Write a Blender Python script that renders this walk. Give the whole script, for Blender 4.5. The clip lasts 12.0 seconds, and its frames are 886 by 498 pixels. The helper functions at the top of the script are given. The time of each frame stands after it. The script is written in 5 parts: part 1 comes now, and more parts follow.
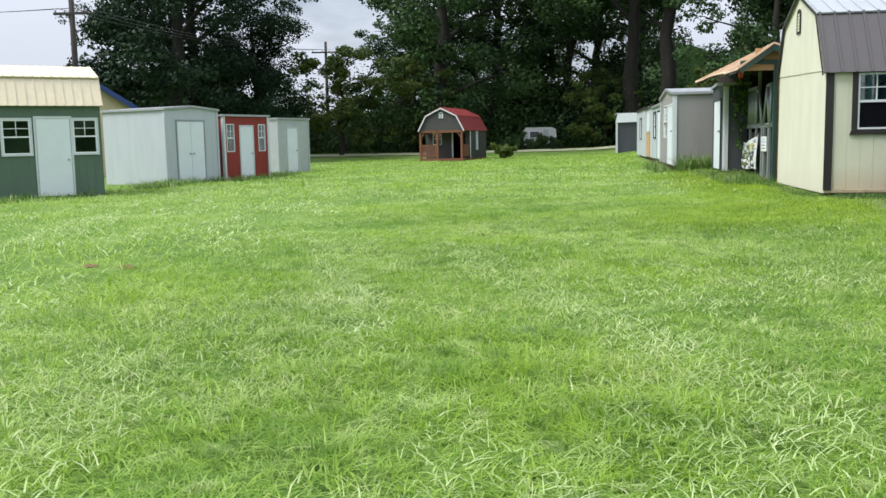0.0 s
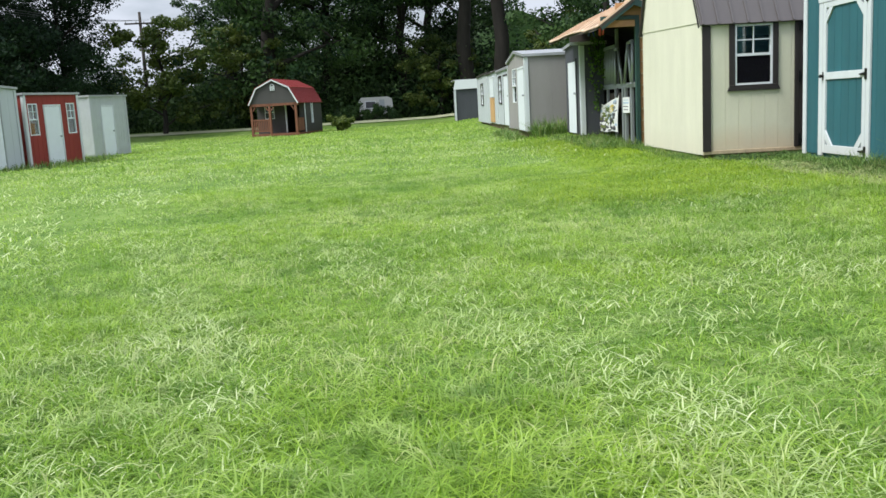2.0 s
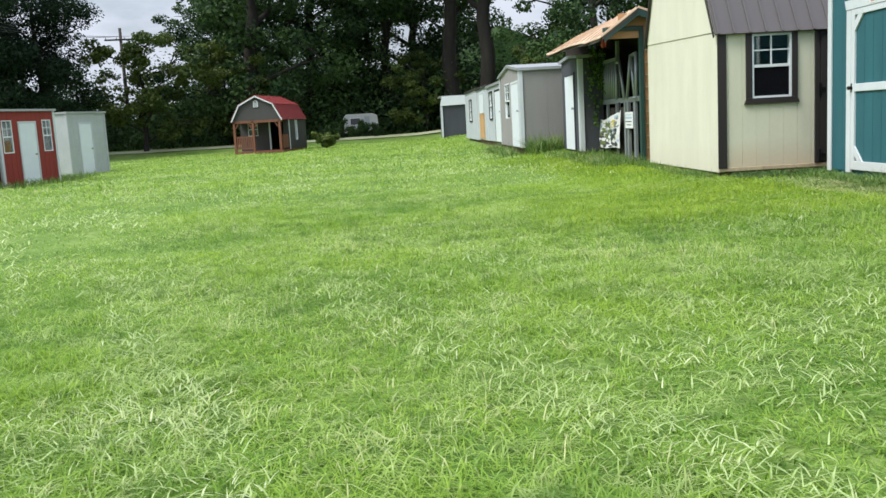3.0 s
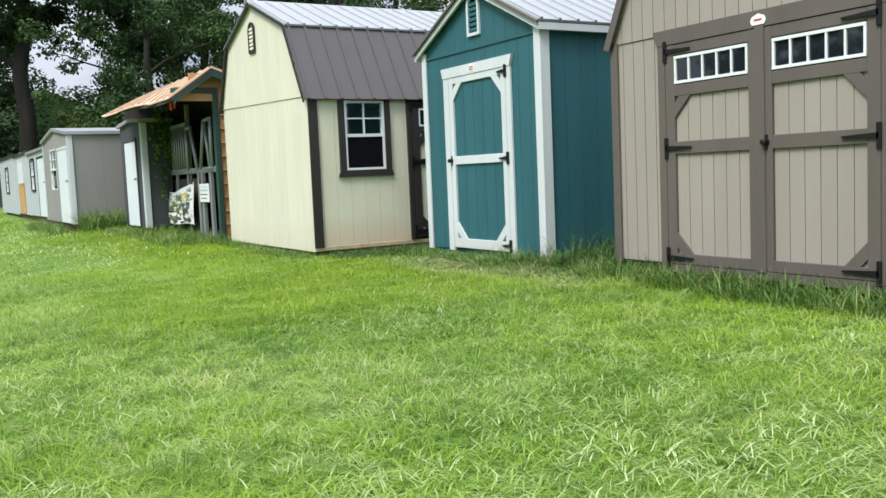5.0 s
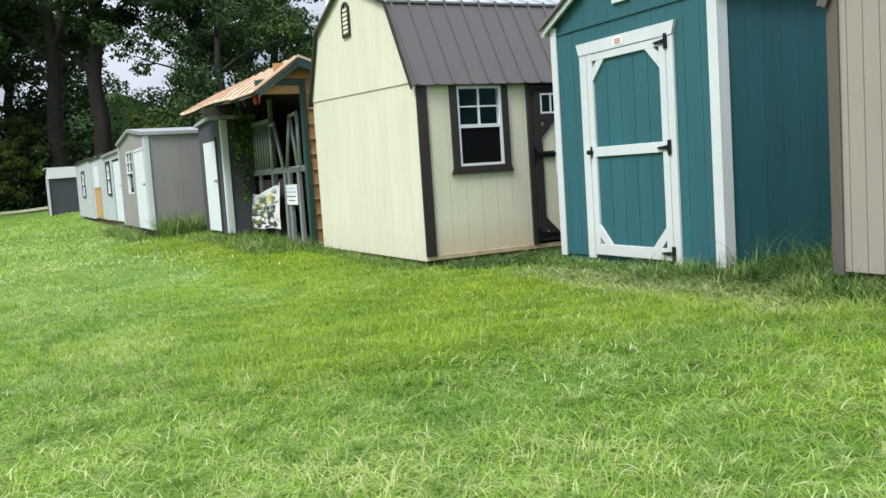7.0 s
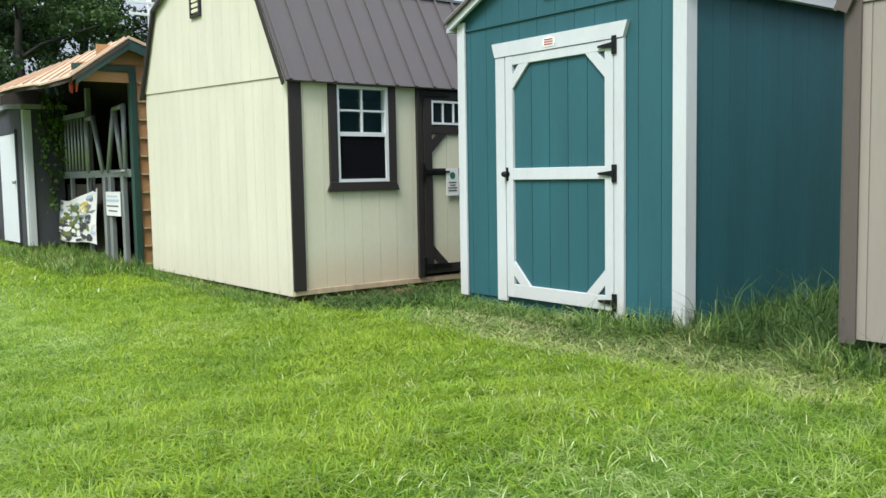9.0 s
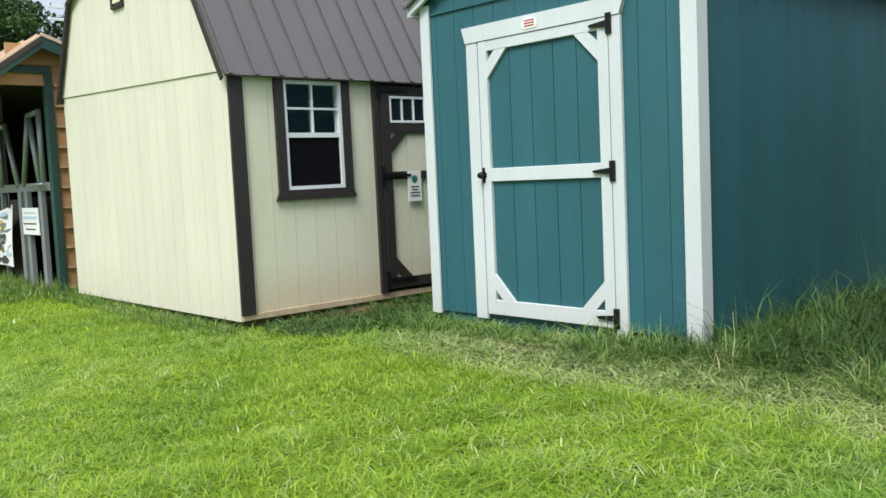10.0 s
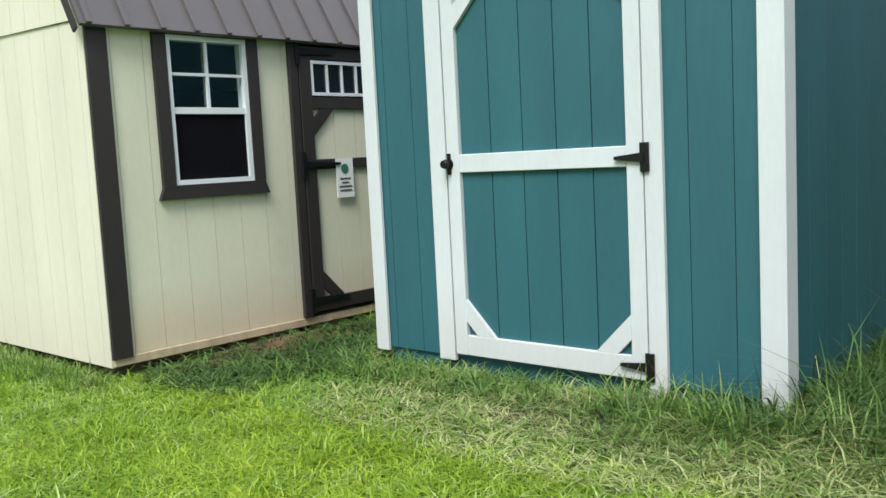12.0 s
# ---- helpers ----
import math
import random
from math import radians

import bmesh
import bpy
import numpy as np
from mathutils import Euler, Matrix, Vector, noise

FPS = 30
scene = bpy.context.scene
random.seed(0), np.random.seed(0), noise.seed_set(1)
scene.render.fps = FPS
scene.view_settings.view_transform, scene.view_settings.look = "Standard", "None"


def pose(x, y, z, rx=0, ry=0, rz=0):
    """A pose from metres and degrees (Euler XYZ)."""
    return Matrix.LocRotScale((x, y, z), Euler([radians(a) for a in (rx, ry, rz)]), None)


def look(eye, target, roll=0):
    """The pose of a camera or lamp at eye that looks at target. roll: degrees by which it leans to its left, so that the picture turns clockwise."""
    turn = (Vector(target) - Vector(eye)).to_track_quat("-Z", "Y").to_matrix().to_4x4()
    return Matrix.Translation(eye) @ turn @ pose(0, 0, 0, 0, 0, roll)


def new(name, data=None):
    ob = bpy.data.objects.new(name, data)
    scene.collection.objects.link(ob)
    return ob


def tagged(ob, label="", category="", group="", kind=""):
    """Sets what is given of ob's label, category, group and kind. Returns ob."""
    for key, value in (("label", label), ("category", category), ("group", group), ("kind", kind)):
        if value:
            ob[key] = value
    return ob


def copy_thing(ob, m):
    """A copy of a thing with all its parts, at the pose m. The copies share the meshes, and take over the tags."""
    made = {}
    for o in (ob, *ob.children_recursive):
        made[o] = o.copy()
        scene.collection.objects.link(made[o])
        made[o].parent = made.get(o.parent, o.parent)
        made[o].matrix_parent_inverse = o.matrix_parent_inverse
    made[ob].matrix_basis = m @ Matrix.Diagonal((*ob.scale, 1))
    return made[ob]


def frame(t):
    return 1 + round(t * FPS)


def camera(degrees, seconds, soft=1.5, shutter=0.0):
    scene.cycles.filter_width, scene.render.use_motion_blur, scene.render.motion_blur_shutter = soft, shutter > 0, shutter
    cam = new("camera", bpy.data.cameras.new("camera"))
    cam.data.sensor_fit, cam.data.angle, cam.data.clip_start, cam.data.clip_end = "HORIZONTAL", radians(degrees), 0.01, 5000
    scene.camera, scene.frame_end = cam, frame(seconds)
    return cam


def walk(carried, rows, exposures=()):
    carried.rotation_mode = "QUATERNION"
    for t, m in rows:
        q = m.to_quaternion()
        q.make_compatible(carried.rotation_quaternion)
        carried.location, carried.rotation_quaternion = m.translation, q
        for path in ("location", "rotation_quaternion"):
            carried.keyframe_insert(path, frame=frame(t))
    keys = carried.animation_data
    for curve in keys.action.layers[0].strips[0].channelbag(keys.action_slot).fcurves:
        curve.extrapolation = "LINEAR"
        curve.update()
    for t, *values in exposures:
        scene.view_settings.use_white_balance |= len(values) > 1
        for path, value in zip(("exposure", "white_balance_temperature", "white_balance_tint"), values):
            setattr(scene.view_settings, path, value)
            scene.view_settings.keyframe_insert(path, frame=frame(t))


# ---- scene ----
cam = camera(52.7, 12.0)
PATH = [
    (0, (0.381, 0.743, 1.058), (0.07, 2.704, 0.818), -1.1),
    (0.5, (0.207, 1.195, 1.08), (-0.117, 3.15, 0.811), -2.2),
    (1, (0.111, 1.767, 1.029), (0.092, 3.745, 0.732), -0.3),
    (1.5, (0.02, 2.225, 1.037), (0.052, 4.189, 0.657), -2.7),
    (2, (-0.134, 2.584, 1.048), (-0.087, 4.559, 0.732), -3.1),
    (2.5, (-0.258, 3.097, 1.009), (-0.141, 5.059, 0.644), -5.4),
    (3, (-0.345, 3.52, 1.028), (-0.258, 5.498, 0.747), -3.2),
    (3.5, (-0.395, 4.011, 1.055), (-0.023, 5.976, 1.019), -3.3),
    (3.7, (-0.379, 4.253, 1.041), (0.108, 6.191, 0.975), -2.9),
    (5.3, (-0.087, 5.761, 1.027), (0.947, 7.465, 0.862), -2.6),
    (5.5, (-0.076, 5.906, 1.035), (0.92, 7.635, 0.901), -3.4),
    (6, (-0.015, 6.453, 1.023), (0.813, 8.255, 0.766), -4.0),
    (6.5, (-0.013, 6.86, 1.047), (0.816, 8.669, 0.844), -4.1),
    (8.3, (0.258, 8.422, 1.169), (1.334, 10.101, 1.017), -2.1),
    (8.5, (0.238, 8.608, 1.156), (1.331, 10.273, 0.974), -1.6),
    (9, (0.362, 9.07, 1.172), (1.589, 10.64, 1.006), -1.0),
    (9.5, (0.574, 9.541, 1.171), (1.847, 11.073, 0.988), -1.7),
    (10, (0.745, 9.938, 1.172), (2.079, 11.42, 1.01), -2.6),
    (10.5, (0.951, 10.33, 1.18), (2.259, 11.824, 0.944), -3.4),
    (11, (1.188, 10.726, 1.181), (2.544, 12.182, 0.975), -2.5),
    (11.5, (1.517, 11.069, 1.153), (2.978, 12.415, 0.921), -1.8),
    (12, (1.815, 11.425, 1.196), (3.286, 12.765, 0.995), -2.9),
]
walk(cam, [(t, look(eye, target, roll)) for t, eye, target, roll in PATH])

# ---- world and sun ----
world = bpy.data.worlds.new("world")
scene.world = world
world.use_nodes = True
wn, wl = world.node_tree.nodes, world.node_tree.links
wn.clear()
SUN_ELEV, SUN_AZ = radians(54), radians(-112)      # azimuth clockwise from +y
w_out = wn.new("ShaderNodeOutputWorld")
w_bg = wn.new("ShaderNodeBackground")
w_sky = wn.new("ShaderNodeTexSky")
w_sky.sky_type, w_sky.sun_disc = "NISHITA", False
w_sky.sun_elevation, w_sky.sun_rotation = SUN_ELEV, SUN_AZ
w_sky.dust_density = 2.0
w_tc = wn.new("ShaderNodeTexCoord")
w_map = wn.new("ShaderNodeMapping")
w_map.inputs["Scale"].default_value = (1.6, 1.6, 4.5)
w_noise = wn.new("ShaderNodeTexNoise")
w_noise.inputs["Scale"].default_value, w_noise.inputs["Detail"].default_value = 1.9, 6.0
w_noise.inputs["Roughness"].default_value = 0.55
w_ramp = wn.new("ShaderNodeValToRGB")
w_ramp.color_ramp.elements[0].position, w_ramp.color_ramp.elements[1].position = 0.30, 0.52
w_mix = wn.new("ShaderNodeMixRGB")
w_mix.inputs[2].default_value = (7.6, 8.2, 9.4, 1)
wl.new(w_tc.outputs["Generated"], w_map.inputs[0])
wl.new(w_map.outputs[0], w_noise.inputs["Vector"])
wl.new(w_noise.outputs["Fac"], w_ramp.inputs[0])
wl.new(w_ramp.outputs[0], w_mix.inputs[0])
wl.new(w_sky.outputs[0], w_mix.inputs[1])
wl.new(w_mix.outputs[0], w_bg.inputs[0])
# an overcast sky: about three times as bright overhead as at the horizon
w_sep = wn.new("ShaderNodeSeparateXYZ")
w_grade = wn.new("ShaderNodeMapRange")
w_grade.inputs["To Min"].default_value, w_grade.inputs["To Max"].default_value = 0.050, 0.150
wl.new(w_tc.outputs["Generated"], w_sep.inputs[0])
wl.new(w_sep.outputs["Z"], w_grade.inputs[0])
wl.new(w_grade.outputs[0], w_bg.inputs[1])
wl.new(w_bg.outputs[0], w_out.inputs[0])

sun_data = bpy.data.lights.new("sun", "SUN")
sun_data.energy, sun_data.angle, sun_data.color = 2.6, radians(24), (1.0, 0.985, 0.95)
sun = new("sun", sun_data)
sun_dir = Vector((math.sin(SUN_AZ) * math.cos(SUN_ELEV), math.cos(SUN_AZ) * math.cos(SUN_ELEV), math.sin(SUN_ELEV)))
sun.matrix_world = look(sun_dir * 60, (0, 0, 0))
scene.view_settings.exposure = 0.70


# ---- materials ----
def material(name, colour, rough=0.7, metal=0.0, var=0.12, scale=3.0, fine=60.0, bump=0.15, stain=None, stain_amt=0.0,
             stain_top=None, stretch=(1, 1, 1), coat=0.0, rand=0.0, spec=0.5):
    """Painted, wooden or metal surface: broad blotches, fine grain, bump, and an optional splash stain near the bottom."""
    m = bpy.data.materials.new(name)
    m.use_nodes = True
    n, l = m.node_tree.nodes, m.node_tree.links
    p = n["Principled BSDF"]
    p.inputs["Roughness"].default_value, p.inputs["Metallic"].default_value = rough, metal
    p.inputs["Specular IOR Level"].default_value = spec
    p.inputs["Coat Weight"].default_value = coat
    tc = n.new("ShaderNodeTexCoord")
    mp = n.new("ShaderNodeMapping")
    mp.inputs["Scale"].default_value = stretch
    l.new(tc.outputs["Object"], mp.inputs[0])
    broad = n.new("ShaderNodeTexNoise")
    broad.inputs["Scale"].default_value, broad.inputs["Detail"].default_value = scale, 5
    grain = n.new("ShaderNodeTexNoise")
    grain.inputs["Scale"].default_value, grain.inputs["Detail"].default_value = fine, 3
    for x in (broad, grain):
        l.new(mp.outputs[0], x.inputs["Vector"])
    mixv = n.new("ShaderNodeMath")
    mixv.operation = "MULTIPLY_ADD"
    l.new(grain.outputs["Fac"], mixv.inputs[0])
    mixv.inputs[1].default_value = 0.45
    l.new(broad.outputs["Fac"], mixv.inputs[2])
    ramp = n.new("ShaderNodeMapRange")
    ramp.inputs["From Min"].default_value, ramp.inputs["From Max"].default_value = 0.4, 1.05
    ramp.inputs["To Min"].default_value, ramp.inputs["To Max"].default_value = 1 - var, 1 + var
    l.new(mixv.outputs[0], ramp.inputs[0])
    val = ramp.outputs[0]
    if rand:
        info = n.new("ShaderNodeObjectInfo")
        rr = n.new("ShaderNodeMapRange")
        rr.inputs["To Min"].default_value, rr.inputs["To Max"].default_value = 1 - rand, 1 + rand
        l.new(info.outputs["Random"], rr.inputs[0])
        mm = n.new("ShaderNodeMath")
        mm.operation = "MULTIPLY"
        l.new(val, mm.inputs[0]), l.new(rr.outputs[0], mm.inputs[1])
        val = mm.outputs[0]
    mul = n.new("ShaderNodeVectorMath")
    mul.operation = "SCALE"
    mul.inputs[0].default_value = colour
    l.new(val, mul.inputs["Scale"])
    out = mul.outputs[0]
    if stain:
        sep = n.new("ShaderNodeSeparateXYZ")
        geo = n.new("ShaderNodeNewGeometry")
        l.new(geo.outputs["Position"], sep.inputs[0])
        wob = n.new("ShaderNodeMath")
        wob.operation = "MULTIPLY_ADD"
        l.new(broad.outputs["Fac"], wob.inputs[0])
        wob.inputs[1].default_value = -0.35
        l.new(sep.outputs["Z"], wob.inputs[2])
        mr = n.new("ShaderNodeMapRange")
        mr.inputs["From Min"].default_value, mr.inputs["From Max"].default_value = stain_top - 0.45, stain_top - 0.12
        mr.inputs["To Min"].default_value, mr.inputs["To Max"].default_value = stain_amt, 0.0
        l.new(wob.outputs[0], mr.inputs[0])
        mx = n.new("ShaderNodeMixRGB")
        l.new(mr.outputs[0], mx.inputs[0])
        l.new(out, mx.inputs[1])
        mx.inputs[2].default_value = (*stain, 1)
        out = mx.outputs[0]
    l.new(out, p.inputs["Base Color"])
    b = n.new("ShaderNodeBump")
    b.inputs["Strength"].default_value, b.inputs["Distance"].default_value = bump, 0.004
    l.new(grain.outputs["Fac"], b.inputs["Height"])
    l.new(b.outputs[0], p.inputs["Normal"])
    return m


# window wall's cream: shade there is offset by a lighter colour
CREAM = material("cream_paint", (0.65, 0.64, 0.49), 0.75, var=0.08, stretch=(1, 1, 0.25), stain=(0.52, 0.30, 0.14), stain_amt=0.34, stain_top=0.47)
CREAM_CLEAN = material("cream_paint_clean", (0.61, 0.60, 0.48), 0.75, var=0.08, stretch=(1, 1, 0.25), stain=(0.45, 0.36, 0.22), stain_amt=0.15, stain_top=0.42)
BROWN_TRIM = material("dark_brown_trim", (0.024, 0.019, 0.018), 0.6, var=0.2, stretch=(1, 1, 0.2))
BROWN_METAL = material("brown_metal_roof", (0.082, 0.072, 0.071), 0.42, var=0.07, fine=18, bump=0.03)
# on the barns' low slopes, sky sheen is put into this pale colour
PALE_SHEEN_METAL = material("pale_sheen_metal_roof", (0.37, 0.385, 0.40), 0.38, metal=0.25, var=0.10, fine=14, bump=0.03)
TEAL = material("teal_stain", (0.018, 0.100, 0.120), 0.62, var=0.16, stretch=(1, 1, 0.15), rand=0.04)
WHITE_TRIM = material("white_trim", (0.555, 0.595, 0.61), 0.6, var=0.09, stretch=(1, 1, 0.25), stain=(0.42, 0.36, 0.26), stain_amt=0.22, stain_top=0.45)
WHITE_VINYL = material("white_vinyl", (0.70, 0.73, 0.75), 0.4, var=0.03)
BEIGE = material("beige_siding", (0.295, 0.265, 0.228), 0.7, var=0.08, stretch=(1, 1, 0.2), rand=0.03)
TAUPE = material("taupe_trim", (0.105, 0.088, 0.078), 0.6, var=0.15, stretch=(1, 1, 0.2))
BLACK_IRON = material("black_iron", (0.012, 0.012, 0.013), 0.4, metal=0.4, var=0.2)
SKID = material("treated_skid_wood", (0.16, 0.115, 0.07), 0.9, var=0.35, stretch=(1, 1, 4))
SILL_WOOD = material("weathered_floor_edge", (0.46, 0.37, 0.24), 0.85, var=0.3, stretch=(4, 4, 1))
DARK_INSIDE = material("dim_plywood", (0.10, 0.085, 0.07), 0.9, var=0.3)
GREY_SIDING = material("warm_grey_siding", (0.26, 0.25, 0.24), 0.75, var=0.08, stretch=(1, 1, 0.2))
LIGHT_GREY = material("light_grey_siding", (0.44, 0.48, 0.50), 0.6, var=0.06, stretch=(1, 1, 0.2))
DARK_SLATE = material("dark_slate_siding", (0.052, 0.056, 0.066), 0.7, var=0.15, stretch=(1, 1, 0.2))
DOOR_WHITE = material("white_door_paint", (0.68, 0.73, 0.76), 0.45, var=0.04)
SAGE = material("sage_green_siding", (0.085, 0.135, 0.095), 0.7, var=0.1, stretch=(1, 1, 0.2))
TAN_METAL = material("cream_metal_roof", (0.62, 0.54, 0.38), 0.45, var=0.08, fine=12, bump=0.03)
BARN_RED = material("barn_red_siding", (0.23, 0.026, 0.018), 0.65, var=0.12, stretch=(1, 1, 0.2))
GALVALUME = material("ribbed_galvanised_metal", (0.50, 0.53, 0.55), 0.42, metal=0.35, var=0.08)
RED_METAL = material("red_metal_roof", (0.22, 0.032, 0.032), 0.45, var=0.1, bump=0.03)
CHARCOAL = material("charcoal_siding", (0.050, 0.048, 0.046), 0.7, var=0.12)
CEDAR = material("cedar_posts", (0.165, 0.062, 0.032), 0.7, var=0.25, stretch=(3, 3, 0.5))
FIR = material("tan_lap_siding", (0.40, 0.22, 0.10), 0.8, var=0.25, stretch=(0.3, 0.3, 3))
TIN = material("faded_tan_tin", (0.58, 0.43, 0.30), 0.55, metal=0.1, var=0.2, scale=2)
GREEN_STEEL = material("dark_green_post", (0.022, 0.062, 0.052), 0.5, var=0.2)
GATE_GREY = material("galvanised_gate", (0.33, 0.36, 0.37), 0.45, metal=0.5, var=0.15)
# dark tone: the stall barn's unlit inside is put into this wood
DARK_BARN_WOOD = material("dark_barn_wood", (0.055, 0.045, 0.036), 0.9, var=0.35, stretch=(3, 3, 0.4))
BLUE_METAL = material("blue_metal_roof", (0.014, 0.045, 0.16), 0.4, var=0.08)
TAN_WALL = material("tan_block_wall", (0.50, 0.42, 0.27), 0.8, var=0.08)
PALE_PINE = material("pale_pine_door", (0.50, 0.30, 0.13), 0.65, var=0.2, stretch=(3, 3, 0.4))
POLE_WOOD = material("utility_pole_wood", (0.045, 0.038, 0.032), 0.9, var=0.3, stretch=(3, 3, 0.3))
PAPER = material("white_paper", (0.78, 0.79, 0.77), 0.6, var=0.03)
INK_GREEN = material("green_ink", (0.03, 0.16, 0.10), 0.6)
INK_DARK = material("dark_ink", (0.06, 0.06, 0.065), 0.6)
INK_RED = material("red_ink", (0.40, 0.06, 0.04), 0.6)
INK_GOLD = material("gold_ink", (0.60, 0.48, 0.10), 0.6)
INK_OLIVE = material("olive_ink", (0.16, 0.20, 0.05), 0.6)
INK_SKY = material("pale_blue_ink", (0.42, 0.55, 0.68), 0.6)
# lane's pale yellow-green: sunlight on grass is put into the colour
SUNLIT_STRIP = material("sunlit_pale_grass", (0.40, 0.42, 0.26), 0.9, var=0.15, scale=1.0)
BARK = material("bark", (0.021, 0.018, 0.015), 0.95, var=0.45, scale=2, fine=14, bump=0.7, stretch=(2, 2, 0.4))
SOIL = material("red_soil", (0.16, 0.075, 0.045), 0.95, var=0.3, fine=30, bump=0.6)
LITTER = material("dark_brown_litter", (0.075, 0.060, 0.036), 0.95, var=0.4, fine=30, bump=0.6)
CAMPER = material("camper_shell", (0.48, 0.48, 0.46), 0.5, var=0.08)


def glass_material():
    m = bpy.data.materials.new("window_glass")
    m.use_nodes = True
    p = m.node_tree.nodes["Principled BSDF"]
    p.inputs["Base Color"].default_value = (0.75, 0.92, 0.92, 1)
    p.inputs["Roughness"].default_value = 0.02
    p.inputs["Transmission Weight"].default_value = 1.0
    p.inputs["IOR"].default_value = 1.95
    return m


def screen_material():
    m = bpy.data.materials.new("insect_screen")
    m.use_nodes = True
    p = m.node_tree.nodes["Principled BSDF"]
    p.inputs["Base Color"].default_value = (0.004, 0.004, 0.006, 1)
    p.inputs["Roughness"].default_value = 0.85
    p.inputs["Alpha"].default_value = 0.93
    p.inputs["Specular IOR Level"].default_value = 0.1
    return m


# opaque panes: the dark inside behind them is put into the colour
def dark_pane_material():
    m = bpy.data.materials.new("opaque_dark_pane")
    m.use_nodes = True
    p = m.node_tree.nodes["Principled BSDF"]
    p.inputs["Base Color"].default_value = (0.010, 0.014, 0.018, 1)
    p.inputs["Roughness"].default_value = 0.03
    p.inputs["IOR"].default_value = 1.7
    return m


GLASS, SCREEN, DARK_PANE = glass_material(), screen_material(), dark_pane_material()


def foliage_material(name, dark, light, scale=0.25, trans=0.25, rough=0.55, tip=None, patches=(), spec=0.35):
    """Leaves and blades: colour wanders over the plan, and from island to island."""
    m = bpy.data.materials.new(name)
    m.use_nodes = True
    n, l = m.node_tree.nodes, m.node_tree.links
    p = n["Principled BSDF"]
    p.inputs["Roughness"].default_value = rough
    p.inputs["Specular IOR Level"].default_value = spec
    geo = n.new("ShaderNodeNewGeometry")
    big = n.new("ShaderNodeTexNoise")
    big.inputs["Scale"].default_value, big.inputs["Detail"].default_value = scale, 4
    l.new(geo.outputs["Position"], big.inputs["Vector"])
    add = n.new("ShaderNodeMath")
    add.operation = "MULTIPLY_ADD"
    l.new(geo.outputs["Random Per Island"], add.inputs[0])
    add.inputs[1].default_value = 0.5
    l.new(big.outputs["Fac"], add.inputs[2])
    ramp = n.new("ShaderNodeValToRGB")
    e = ramp.color_ramp.elements
    e[0].position, e[1].position = 0.42, 1.0
    e[0].color, e[1].color = (*dark, 1), (*light, 1)
    if tip:
        x = e.new(0.97)
        x.color = (*light, 1)
        e[-1].color = (*tip, 1)
        e[-1].position = 1.08
    l.new(add.outputs[0], ramp.inputs[0])
    out = ramp.outputs[0]
    for tone, size, low, high, most in patches:
        spot = n.new("ShaderNodeTexNoise")
        spot.inputs["Scale"].default_value, spot.inputs["Detail"].default_value = size, 5
        l.new(geo.outputs["Position"], spot.inputs["Vector"])
        reach = n.new("ShaderNodeMapRange")
        l.new(spot.outputs["Fac"], reach.inputs["Value"])
        for k, val in (("From Min", low), ("From Max", high), ("To Min", 0.0), ("To Max", most)):
            reach.inputs[k].default_value = val
        mix = n.new("ShaderNodeMixRGB")
        l.new(reach.outputs[0], mix.inputs[0])
        l.new(out, mix.inputs[1])
        mix.inputs[2].default_value = (*tone, 1)
        out = mix.outputs[0]
    l.new(out, p.inputs["Base Color"])
    tr = n.new("ShaderNodeBsdfTranslucent")
    l.new(out, tr.inputs[0])
    mx = n.new("ShaderNodeMixShader")
    mx.inputs[0].default_value = trans
    l.new(p.outputs[0], mx.inputs[1]), l.new(tr.outputs[0], mx.inputs[2])
    l.new(mx.outputs[0], n["Material Output"].inputs[0])
    return m


CUT_GRASS = foliage_material("pale_cut_blades", (0.30, 0.42, 0.13), (0.50, 0.60, 0.27), 1.6, 0.35, 0.5, tip=(0.62, 0.68, 0.40))
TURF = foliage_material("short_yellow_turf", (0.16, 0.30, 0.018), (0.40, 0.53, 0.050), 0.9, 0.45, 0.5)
# the tip tone lightens the palest blades, with their sheen put into it
GRASS = foliage_material("lawn_blades", (0.115, 0.260, 0.026), (0.370, 0.530, 0.088), 0.55, 0.48, 0.45, tip=(0.58, 0.64, 0.30), patches=(((0.37, 0.53, 0.042), 0.33, 0.44, 0.62, 0.50), ((0.105, 0.240, 0.035), 1.3, 0.52, 0.66, 0.50), ((0.47, 0.60, 0.21), 2.9, 0.53, 0.66, 0.60), ((0.060, 0.155, 0.018), 6.5, 0.54, 0.66, 0.65), ((0.56, 0.63, 0.29), 8.0, 0.57, 0.68, 0.65)))
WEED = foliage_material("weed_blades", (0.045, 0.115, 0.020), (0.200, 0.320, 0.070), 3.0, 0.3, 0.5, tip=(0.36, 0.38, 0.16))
# dark green weeds, with shade in the gaps between sheds put into the colour
WEED_SHADED = foliage_material("shaded_weed_blades", (0.020, 0.058, 0.014), (0.105, 0.190, 0.045), 3.0, 0.3, 0.5)
CLIPPINGS = foliage_material("dry_clippings", (0.18, 0.25, 0.07), (0.44, 0.47, 0.21), 2.5, 0.2, 0.7)
LEAF = foliage_material("oak_leaves", (0.008, 0.026, 0.013), (0.066, 0.122, 0.036), 0.3, 0.3, spec=0.15)
LEAF_DARK = foliage_material("dark_oak_leaves", (0.006, 0.017, 0.010), (0.024, 0.050, 0.020), 0.2, 0.2, spec=0.12)
LEAF_PALE = foliage_material("pale_leaves", (0.030, 0.065, 0.012), (0.120, 0.160, 0.028), 0.25, 0.3)
